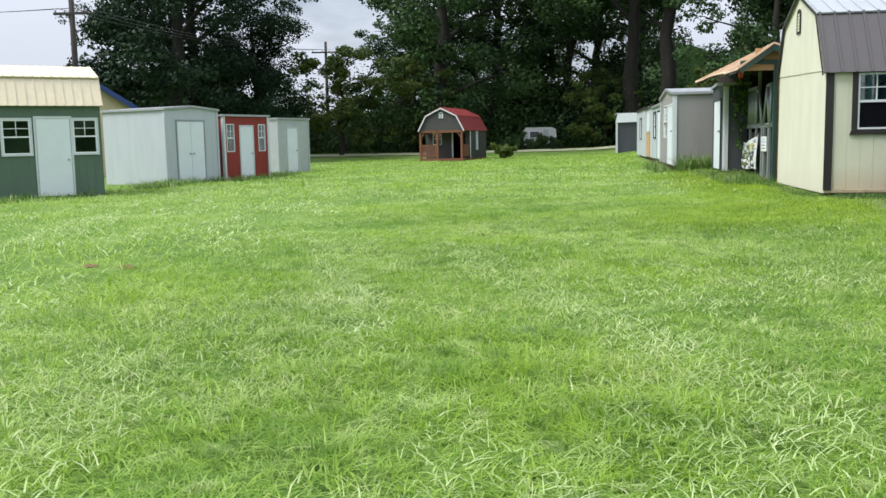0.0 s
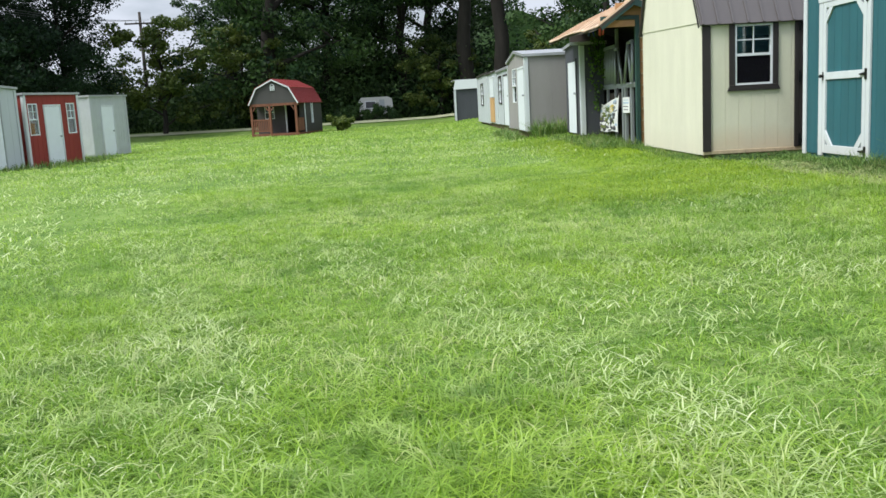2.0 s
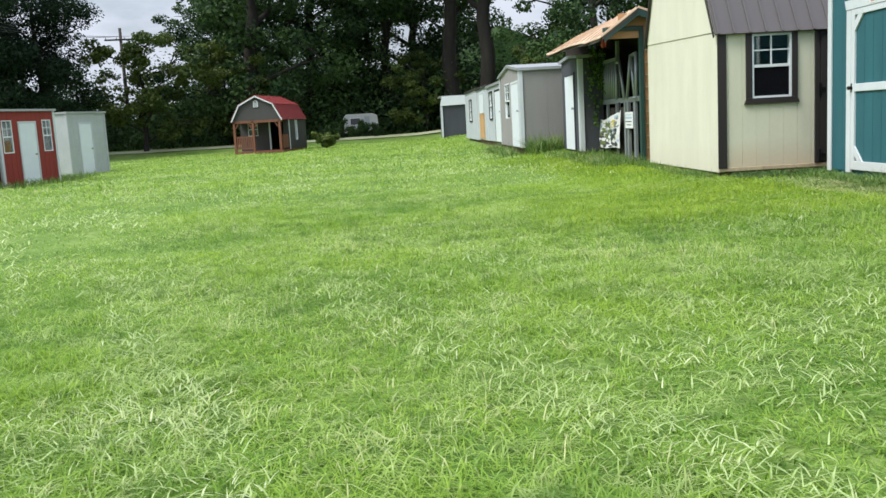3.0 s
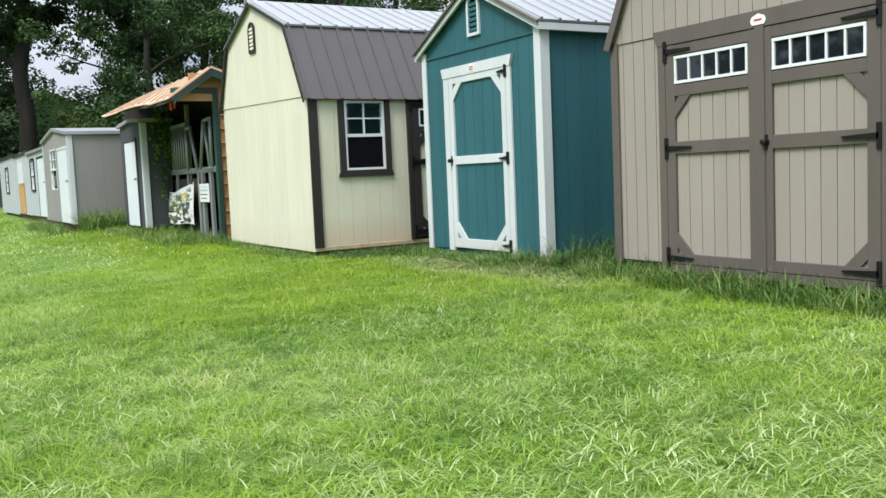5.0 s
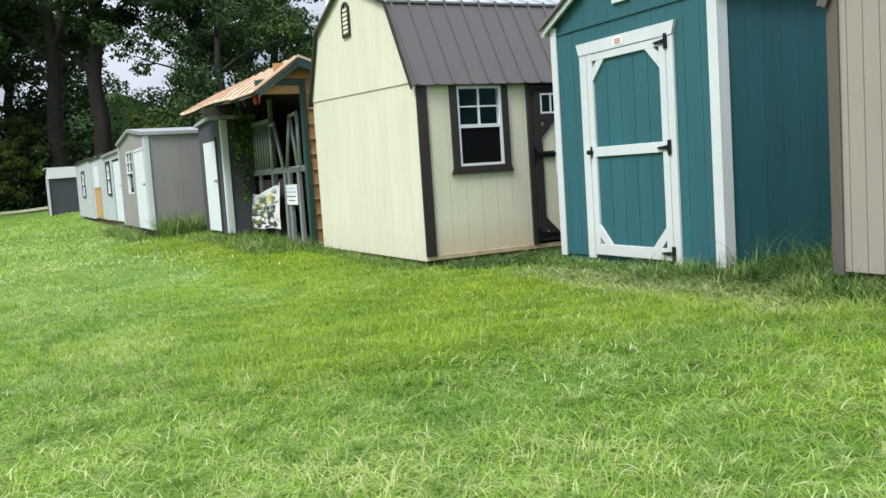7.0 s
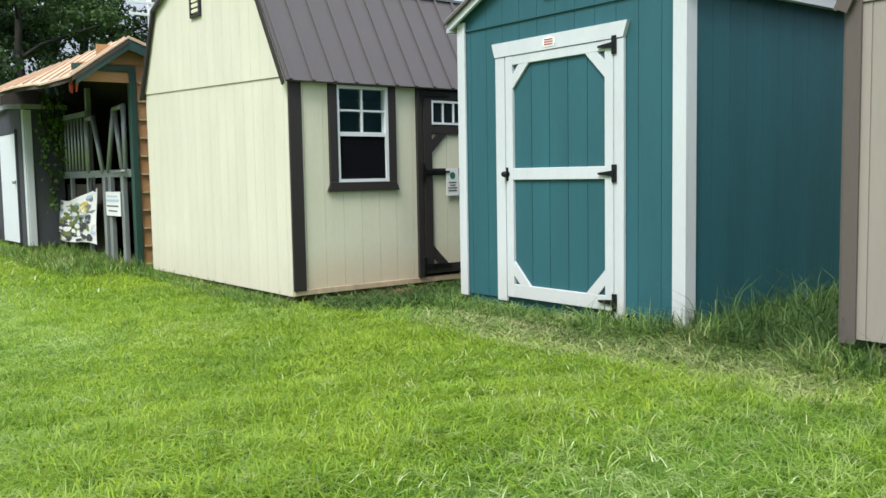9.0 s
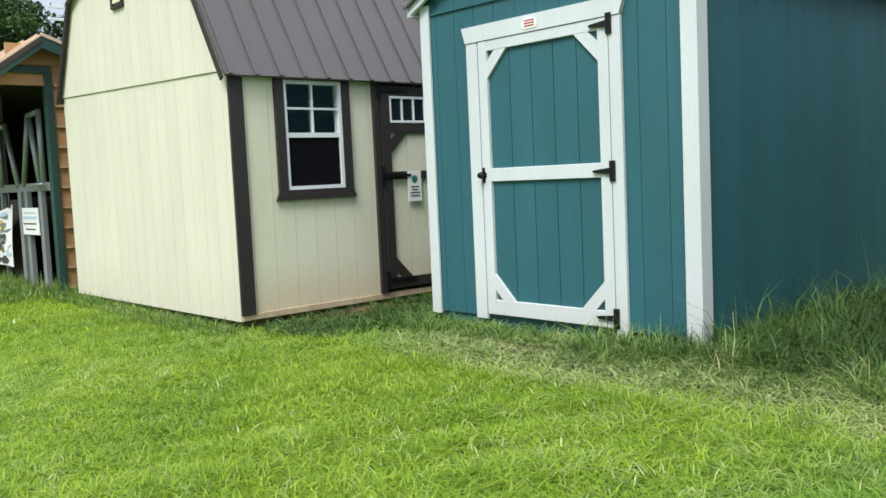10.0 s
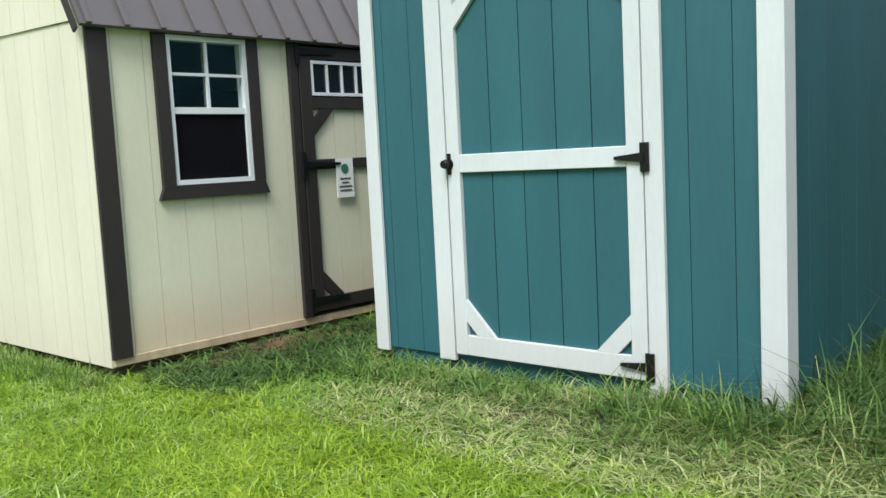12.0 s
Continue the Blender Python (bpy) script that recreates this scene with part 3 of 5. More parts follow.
    # door in its casing
    for a, b, z0 in ((0.50, 0.612, 0.11), (1.782, 1.87, 0.07)):
        part("casing", one(box, a, b, -0.038, -0.010, z0, 2.12, None, 0.003), WHITE_TRIM, s)
    part("header", one(slab, [(0.50, 2.122), (1.87, 2.122), (1.91, 2.235), (0.465, 2.235)], -0.045, -0.010), WHITE_TRIM, s)
    d = framed_door(s, I4, 0.624, 1.776, 0.150, 2.118, WHITE_TRIM, TEAL, 0.082, ((0.150, 0.258), (1.118, 1.212), (2.045, 2.118)), 0.19)
    for z in (0.215, 1.158, 2.075):
        tee_hinge(d, I4, 1.79, z, -0.040)
    knob(d, I4, 0.640, 1.165, -0.040)
    badge = part("badge", one(slab, [(1.08, 2.142), (1.19, 2.142), (1.205, 2.17), (1.19, 2.205), (1.135, 2.22), (1.08, 2.205), (1.065, 2.17)], -0.049, -0.0455), PAPER, s, "small cream and red maker's badge")
    for k in range(3):
        part("lettering", one(box, 1.09, 1.18, -0.051, -0.0495, 2.155 + 0.018 * k, 2.164 + 0.018 * k), INK_RED, badge)
    return s


# ---- lofted cream shed ----
def cream_shed():
    W, D = 3.53, 4.9
    s = thing("barn_shed", pose(4.285, 19.84, 0, 0, 0, -90), "cream lofted barn shed with brown trim and gambrel roof", "shed")
    zb = 0.14
    eL, eR = 2.22, 2.10
    prof = [(0, eL), (0.45, 3.10), (1.64, 3.56), (2.96, 3.05), (W, eR)]
    tilt = Matrix(((1, 0, 0, 0), (0, 1, 0, -0.012), (-0.032, 0, 1, 0), (0, 0, 0, 1)))      # the seam drops along the wall
    wall(s, "gable_wall", I4, [(0, eL - 0.01), (W, eR - 0.03)], zb - 0.06, CREAM_CLEAN, (), 0.203, gap=0.003)
    wall(s, "gable", tilt, [(u, z + 0.032 * u) for u, z in prof], eL - 0.03, CREAM_CLEAN, ((1.52, 1.76, 2.97, 3.30),), 0.203, gap=0.003)
    R = side_m(W, D, "right")
    win = (0.485, 1.065, 1.115, 2.02)
    door = (1.43, 2.43)
    wall(s, "window_wall", R, [(0.0, eR), (D, eR)], zb, CREAM, ((*win[:2], *win[2:]), (door[0], door[1], zb, 2.08)), 0.203, gap=0.003, offset=0.06)
    wall(s, "left_wall", side_m(W, D, "left"), [(0.09, eL), (D - 0.09, eL)], zb, CREAM_CLEAN, (), 0.203)
    wall(s, "back_wall", side_m(W, D, "back"), [(W - u, z) for u, z in reversed(prof)], zb, CREAM)
    part("floor_deck", one(box, 0.10, W - 0.10, 0.10, D - 0.10, zb, zb + 0.05), DARK_INSIDE, s)
    part("inner_lining", one(box, 0.095, 0.105, 0.1, D - 0.1, zb + 0.05, 2.05), DARK_INSIDE, s)
    part("floor_edge", one(box, 0.10, W + 0.022, 0.002, D, zb - 0.055, zb - 0.002, None, 0.004), SILL_WOOD, s, "weathered plywood floor edge")
    skids(s, W, D, -0.03, zb - 0.056)
    # corner boards
    part("corner_board", one(box, W + 0.012, W + 0.034, -0.012, 0.115, zb - 0.01, eR - 0.01, None, 0.003), BROWN_TRIM, s)
    # roofs: steep brown slopes, low slopes paler for sky sheen put into their colour
    ov = 0.06
    dr = Vector((W - 2.96, eR - 3.05)).normalized()
    roof_slope(s, "lower_roof", (W + dr.x * 0.09 + 0.02, eR + dr.y * 0.09), (2.98, 3.065), -ov, D + ov, BROWN_METAL)
    roof_slope(s, "lower_roof", (-0.05, eL - 0.09), (0.46, 3.115), -ov, D + ov, BROWN_METAL)
    roof_slope(s, "upper_roof", (3.05, 3.035), (1.64, 3.58), -ov - 0.01, D + ov, PALE_SHEEN_METAL)
    roof_slope(s, "upper_roof", (0.40, 3.085), (1.64, 3.58), -ov - 0.01, D + ov, PALE_SHEEN_METAL)
    part("ridge_cap", one(slab, [(1.50, 3.54), (1.63, 3.61), (1.76, 3.54), (1.63, 3.625)], -ov - 0.02, D + ov), PALE_SHEEN_METAL, s)
    rake(s, "rake_trim", I4, [(-0.045, eL - 0.085), (0.455, 3.115), (1.64, 3.585), (2.98, 3.07), (W + 0.06, eR - 0.085)], 0.045, BROWN_TRIM, -0.075, -0.061)
    vent(s, pose(0, -0.012, 0), 1.63, 2.87, 3.31, 0.26, BROWN_TRIM, CREAM)
    window(s, R, *win, WHITE_VINYL, BROWN_TRIM, 0.085)
    # door beside the window
    part("casing", one(box, 1.405, 1.475, -0.040, -0.010, zb, 2.09, R, 0.003), BROWN_TRIM, s)
    part("casing", one(box, 2.41, 2.48, -0.040, -0.010, zb, 2.09, R, 0.003), BROWN_TRIM, s)
    part("header", one(box, 1.475, 2.41, -0.040, -0.010, 2.02, 2.095, R, 0.003), BROWN_TRIM, s)
    d = framed_door(s, R, 1.485, 2.40, 0.17, 2.01, BROWN_TRIM, CREAM, 0.105, ((0.17, 0.262), (1.165, 1.235), (1.585, 1.665), (1.925, 2.01)), 0.19, window_row=(1.665, 1.925, 1.585))
    transom(d, R, 1.59, 2.295, 1.675, 1.915, 5)
    for z in (0.255, 1.20, 1.97):
        bm = one(box, 1.455, 1.49, -0.055, -0.041, z - 0.09, z + 0.09, R, 0.002)
        slab(bm, [(1.49, z - 0.022), (1.80, z - 0.008), (1.80, z + 0.008), (1.49, z + 0.022)], -0.055, -0.041, R)
        part("hinge", bm, BLACK_IRON, d, "long black strap hinge")
    note = part("notice", one(box, 1.76, 1.92, -0.046, -0.041, 0.955, 1.235, R), PAPER, d, "white printed notice with green emblem")
    part("emblem", one(cyl, R @ Vector((1.84, -0.047, 1.16)), R @ Vector((1.84, -0.0485, 1.16)), 0.035, 0.035, 14), INK_GREEN, note)
    for k, w in enumerate((0.05, 0.035, 0.06, 0.055)):
        part("print", one(box, 1.84 - w, 1.84 + w, -0.0485, -0.0470, 1.085 - k * 0.028, 1.095 - k * 0.028, R), INK_DARK, note)
    return s


# ---- beige barn with double doors ----
def beige_shed():
    W, D = 3.24, 4.9
    s = thing("barn_shed", pose(5.29, 11.65, 0, 0, 0, -90), "beige barn shed with taupe trim and closed double doors", "shed")
    zb, ze = 0.20, 2.12
    prof = [(0, ze), (0.46, 3.06), (W / 2, 3.52), (W - 0.46, 3.06), (W, ze)]
    wall(s, "front_wall", I4, [(0, ze - 0.05), (W, ze - 0.05)], zb, BEIGE, (), 0.128, gap=0.008)
    wall(s, "gable", pose(0, -0.010, 0), prof, ze - 0.045, BEIGE, (), 0.128, gap=0.008)
    for which in ("left", "right"):
        wall(s, which + "_wall", side_m(W, D, which), [(0.09, ze), (D - 0.09, ze)], zb, BEIGE, (), 0.128, gap=0.008)
    wall(s, "back_wall", side_m(W, D, "back"), prof, zb, BEIGE)
    part("floor_deck", one(box, 0.1, W - 0.1, 0.1, D - 0.1, zb - 0.04, zb + 0.02), SKID, s)
    skids(s, W, D, -0.02, zb - 0.041)
    for a, b in ((-0.012, 0.075), (W - 0.075, W + 0.012)):
        part("corner_board", one(box, a, b, -0.034, -0.012, zb - 0.03, ze - 0.03, None, 0.003), TAUPE, s)
    part("corner_board", one(box, -0.034, -0.012, -0.012, 0.08, zb - 0.03, ze - 0.03, None, 0.003), TAUPE, s)
    roof_slope(s, "lower_roof", (-0.05, ze - 0.08), (0.45, 3.075), -0.06, D, TAUPE)
    roof_slope(s, "lower_roof", (W + 0.05, ze - 0.08), (W - 0.45, 3.075), -0.06, D, TAUPE)
    # low slopes again take the metal with sky sheen in its colour
    roof_slope(s, "upper_roof", (0.38, 3.04), (W / 2, 3.54), -0.07, D, PALE_SHEEN_METAL)
    roof_slope(s, "upper_roof", (W - 0.38, 3.04), (W / 2, 3.54), -0.07, D, PALE_SHEEN_METAL)
    rake(s, "rake_board", I4, [(-0.05, ze - 0.07), (0.45, 3.08), (W / 2, 3.54), (W - 0.45, 3.08), (W + 0.05, ze - 0.07)], 0.07, TAUPE, -0.075, -0.061)
    # double doors: centre at u = 1.61
    part("casing", one(box, 0.575, 0.655, -0.042, -0.010, 0.17, 2.03, None, 0.003), TAUPE, s)
    part("casing", one(box, 2.565, 2.645, -0.042, -0.010, 0.17, 2.03, None, 0.003), TAUPE, s)
    part("header", one(slab, [(0.575, 1.985), (2.645, 1.985), (2.69, 2.105), (0.53, 2.105)], -0.046, -0.010), TAUPE, s)
    part("threshold", one(box, 0.60, 2.62, -0.038, -0.010, 0.13, 0.195), TAUPE, s)
    for k, (a, b) in enumerate(((0.66, 1.60), (1.62, 2.56))):
        d = framed_door(s, I4, a, b, 0.20, 1.98, TAUPE, BEIGE, 0.095, ((0.20, 0.285), (1.10, 1.20), (1.565, 1.655), (1.895, 1.98)), 0.17, braces="ac" if k == 0 else "bd", window_row=(1.655, 1.895, 1.565), pitch=0.128)
        transom(d, I4, a + 0.10, b - 0.10, 1.665, 1.885, 5)
        for z in (0.25, 1.15, 1.93):
            s1 = 1 if k == 0 else -1
            u = 0.665 if k == 0 else 2.555
            bm = one(box, u - 0.018, u + 0.018, -0.056, -0.042, z - 0.085, z + 0.085, None, 0.002)
            pts = [(u, z - 0.02), (u + s1 * 0.27, z - 0.007), (u + s1 * 0.27, z + 0.007), (u, z + 0.02)]
            slab(bm, pts if s1 > 0 else pts[::-1], -0.056, -0.042)
            part("hinge", bm, BLACK_IRON, d, "long black strap hinge")
        if k == 1:
            knob(d, I4, 1.665, 1.15, -0.040)
    part("astragal", one(box, 1.575, 1.655, -0.052, -0.041, 0.19, 1.99, None, 0.003), TAUPE, s)
    badge = part("badge", one(slab, [(1.555, 2.0), (1.665, 2.0), (1.68, 2.03), (1.665, 2.06), (1.61, 2.08), (1.555, 2.06), (1.54, 2.03)], -0.052, -0.047), PAPER, s, "small white and red maker's badge")
    part("lettering", one(box, 1.575, 1.645, -0.054, -0.0525, 2.028, 2.042), INK_RED, badge)
    return s


teal_shed(), cream_shed(), beige_shed()


def at0(X, Dp):
    """A place from its side offset and depth in the first camera's view."""
    return 0.697 + 0.987 * X - 0.159 * Dp, 0.866 + 0.159 * X + 0.987 * Dp


# ---- plain sheds further along both rows ----
def plain_door(shed, m, u0, u1, z0, z1, mat=DOOR_WHITE, frame_mat=WHITE_TRIM, leaves=1, flip=False):
    w = (u1 - u0) / leaves
    for k in range(leaves):
        a, b = u0 + k * w, u0 + (k + 1) * w
        d = part("door", one(box, a + 0.006, b - 0.006, -0.035, -0.005, z0, z1, m, 0.003), mat, shed, "smooth pale door leaf, closed")
        u = a + 0.08 if (k == 1 or flip) else b - 0.08
        part("door_handle", one(cyl, m @ Vector((u, -0.035, z0 + 0.95)), m @ Vector((u, -0.085, z0 + 0.95)), 0.03, 0.028), GATE_GREY, d)
    part("header", one(box, u0 - 0.05, u1 + 0.05, -0.045, -0.005, z1 + 0.004, z1 + 0.06, m), frame_mat, shed)
    for a in (u0 - 0.05, u1 + 0.004):
        part("casing", one(box, a, a + 0.046, -0.042, -0.005, z0, z1, m), frame_mat, shed)


def box_shed(name, m, W, D, zb, zf, zback, mat, label, pitch=0.3, trim=WHITE_TRIM, roof=PALE_SHEEN_METAL, wins=(), doors=(), peak=0.0, corner=True, win_trim=None, gap=0.008, right_corner=False):
    """A plain shed with a low roof. Windows and doors sit in the front; zf, zback are the wall heights, peak a low gable over the front."""
    s = thing(name, m, label, "shed")
    top = [(0, zf), (W / 2, zf + peak), (W, zf)] if peak else [(0, zf), (W, zf)]
    wall(s, "front_wall", I4, top, zb, mat, [w for w in wins], pitch, gap=gap)
    sl = [(0.09, zf), (D - 0.09, zback)]
    wall(s, "right_wall", side_m(W, D, "right"), sl, zb, mat, (), pitch, gap=gap)
    wall(s, "left_wall", side_m(W, D, "left"), [(D - u, z) for u, z in reversed(sl)], zb, mat, (), pitch, gap=gap)
    wall(s, "back_wall", side_m(W, D, "back"), [(0, zback), (W / 2, zback + peak), (W, zback)], zb, mat)
    part("floor_deck", one(box, 0.09, W - 0.09, 0.09, D - 0.09, zb, zb + 0.05), DARK_INSIDE, s)
    part("skid", one(box, 0.1, W - 0.1, 0.1, D - 0.1, zb - 0.3, zb - 0.002), SKID, s)
    o = 0.07
    halves = ((-o, W / 2, zf - peak * o / (W / 2), zf + peak), (W / 2, W + o, zf + peak, zf - peak * o / (W / 2))) if peak else ((-o, W + o, zf, zf),)
    for a, b, za, zc in halves:
        bm = bmesh.new()
        dz = zback - zf
        v = [bm.verts.new(p) for p in ((a, -o, za), (b, -o, zc), (b, D + o, zc + dz), (a, D + o, za + dz))]
        w = [bm.verts.new(x.co + Vector((0, 0, 0.07))) for x in v]
        for q in ((v[3], v[2], v[1], v[0]), (w[0], w[1], w[2], w[3]), (v[0], v[1], w[1], w[0]), (v[1], v[2], w[2], w[1]), (v[2], v[3], w[3], w[2]), (v[3], v[0], w[0], w[3])):
            bm.faces.new(q)
        part("roof", bm, roof, s, "low metal roof with a pale edge")
    if corner:
        for a, b in ((-0.02, 0.07), (W - 0.07, W + 0.02)):
            part("corner_board", one(box, a, b, -0.034, -0.012, zb, zf - 0.01), trim, s)
        part("corner_board", one(box, -0.034, -0.012, -0.011, 0.075, zb, zf - 0.02), trim, s)
        part("corner_board", one(box, W + 0.012, W + 0.034, -0.011, 0.075, zb, zf - 0.02), trim, s)
    if right_corner:
        part("corner_board", one(box, W - 0.10, W + 0.02, -0.034, -0.012, zb, zf - 0.01), trim, s)
        part("corner_board", one(box, W + 0.012, W + 0.034, -0.011, 0.075, zb, zf - 0.02), trim, s)
    for w in wins:
        window(s, I4, *w, WHITE_VINYL, win_trim, 0.05, cols=2, rows=2, flare=0.0, screen=False, proud=0.012)
    for d in doors:
        plain_door(s, I4, *d[:4], **(d[4] if len(d) > 4 else {}))
    return s


# right-hand row, beyond the stall barn
box_shed("tool_shed", pose(3.78, 25.62, 0, 0, 0, -90), 2.08, 0.52, 0.20, 2.26, 2.26, DARK_SLATE, "narrow dark slate shed with white trim and door", 0.3, peak=0.06, corner=False,
         doors=((0.46, 1.52, 0.22, 1.92, {"frame_mat": DARK_SLATE}),), right_corner=True)
box_shed("office_shed", pose(2.87, 30.95, 0, 0, 0, -90), 4.30, 3.6, 0.25, 2.22, 2.22, GREY_SIDING, "warm grey shed with white door and weeds", 0.61, gap=0.003, peak=0.20,
         wins=((1.15, 2.15, 1.02, 2.0),), doors=((2.75, 4.15, 0.26, 1.92),))
box_shed("white_shed", pose(2.97, 35.80, 0, 0, 0, -90), 4.80, 3.2, 0.28, 2.12, 2.12, LIGHT_GREY, "pale grey shed with window and white door", 0.3,
         wins=((0.75, 1.60, 1.05, 1.92),), doors=((2.55, 4.2, 0.30, 1.9, {"frame_mat": BROWN_TRIM}),), win_trim=BROWN_TRIM)
box_shed("porch_shed", pose(3.00, 40.4, 0, 0, 0, -90), 4.5, 3.2, 0.26, 2.20, 2.1, LIGHT_GREY, "pale shed with a bare pine porch door", 0.3, roof=BROWN_TRIM,
         doors=((1.3, 2.9, 0.3, 1.2, {"mat": PALE_PINE, "frame_mat": PALE_PINE}), (1.3, 2.9, 1.28, 2.0)))
box_shed("white_shed", pose(3.05, 46.9, 0, 0, 0, -90), 6.4, 3.2, 0.2, 2.28, 2.1, LIGHT_GREY, "pale shed with one narrow dark-framed window", 0.3, roof=BROWN_TRIM,
         wins=((2.3, 3.4, 1.0, 1.9),), win_trim=BROWN_TRIM)


def end_shed():
    s = thing("carport_shed", pose(2.42, 57.0, -0.10, 0, 0, 0), "dark slate shed under a broad white metal roof", "shed")
    W, D = 3.6, 3.0
    wall(s, "front_wall", I4, [(0, 2.05), (W, 2.12)], 0.16, DARK_SLATE, (), 0.3)
    for which in ("left", "right", "back"):
        wall(s, which + "_wall", side_m(W, D, which), [(0.1, 2.05), ((D if which != "back" else W) - 0.1, 2.05)], 0.16, DARK_SLATE)
    part("roof_front", one(slab, [(-0.12, 2.06), (W + 0.1, 2.13), (W + 0.1, 2.66), (0.0, 2.60)], -0.10, -0.02), WHITE_VINYL, s, "broad white metal fascia")
    part("roof", one(box, -0.1, W + 0.1, -0.02, D + 0.1, 2.58, 2.64), PALE_SHEEN_METAL, s)
    part("corner_post", one(box, -0.10, 0.02, -0.08, 0.03, 0.1, 2.06), WHITE_TRIM, s)
    part("skid", one(box, 0.1, W - 0.1, 0.1, D - 0.1, -0.3, 0.158), SKID, s)
    return s


end_shed()

# left-hand row
LEFT_RZ = 68.3
box_shed("storage_shed", pose(-13.48, 29.19, 0.41, 0, 0, LEFT_RZ), 2.42, 3.1, -0.66, 1.86, 1.86, LIGHT_GREY, "pale grey metal shed with closed double doors", 0.3, trim=LIGHT_GREY, roof=PALE_SHEEN_METAL,
         peak=0.10, doors=((0.50, 1.72, -0.58, 1.48, {"leaves": 2, "frame_mat": GATE_GREY}),), gap=0.004)
box_shed("red_shed", pose(-12.56, 31.91, 0.36, 0, 0, LEFT_RZ), 2.40, 3.0, -0.68, 1.74, 1.68, BARN_RED, "barn red shed with white door and two windows", 0.2,
         wins=((0.14, 0.55, 0.44, 1.46), (1.83, 2.22, 0.44, 1.46)), doors=((0.84, 1.50, -0.58, 1.36),))
box_shed("metal_shed", pose(-12.84, 38.61, 0.33, 0, 0, LEFT_RZ), 2.1, 3.4, -0.58, 1.80, 1.80, GALVALUME, "ribbed galvanised metal shed with white door", 0.15, trim=GALVALUME,
         doors=((0.60, 1.26, -0.52, 1.40),), gap=0.02)


def sage_shed():
    W, D = 3.66, 3.0
    s = thing("barn_shed", pose(-15.40, 21.18, 0.50, 0, 0, 39.2), "sage green shed with cream metal gambrel roof", "shed")
    zb, ze = -0.84, 1.78
    wins = ((2.955, 3.545, 0.42, 1.31), (1.24, 1.90, 0.42, 1.31))
    wall(s, "front_wall", I4, [(0, ze), (W, ze)], zb, SAGE, wins, 0.203)
    prof = [(0, ze), (0.35, 2.44), (D / 2, 2.76), (D - 0.35, 2.44), (D, ze)]
    for which in ("left", "right"):
        wall(s, which + "_wall", side_m(W, D, which), prof, zb, SAGE, (), 0.203)
    wall(s, "back_wall", side_m(W, D, "back"), [(0, ze), (W, ze)], zb, SAGE)
    for w in wins:
        window(s, I4, *w, WHITE_VINYL, WHITE_TRIM, 0.05, flare=0.0, screen=False)
    plain_door(s, I4, 2.04, 2.88, -0.70, 1.34)
    part("floor_deck", one(box, 0.09, W - 0.09, 0.09, D - 0.09, zb, zb + 0.05), DARK_INSIDE, s)
    part("skid", one(box, 0.1, W - 0.1, 0.1, D - 0.1, zb - 0.2, zb - 0.002), SKID, s)
    T = pose(W, 0, 0, 0, 0, 90)
    for name, a, b in (("lower_roof", (-0.10, ze - 0.12), (0.36, 2.46)), ("upper_roof", (0.26, 2.42), (D / 2, 2.80)),
                       ("upper_roof", (D - 0.26, 2.42), (D / 2, 2.80)), ("lower_roof", (D + 0.10, ze - 0.12), (D - 0.36, 2.46))):
        r = roof_slope(s, name, a, b, -0.08, W + 0.08, TAN_METAL)
        r.matrix_basis = T
    return s


sage_shed()


# ---- stall barn with tack and banner ----
BARN = pose(4.28, 24.8, 0, 0, 0, -90)      # the stall front, along the aisle under the roof


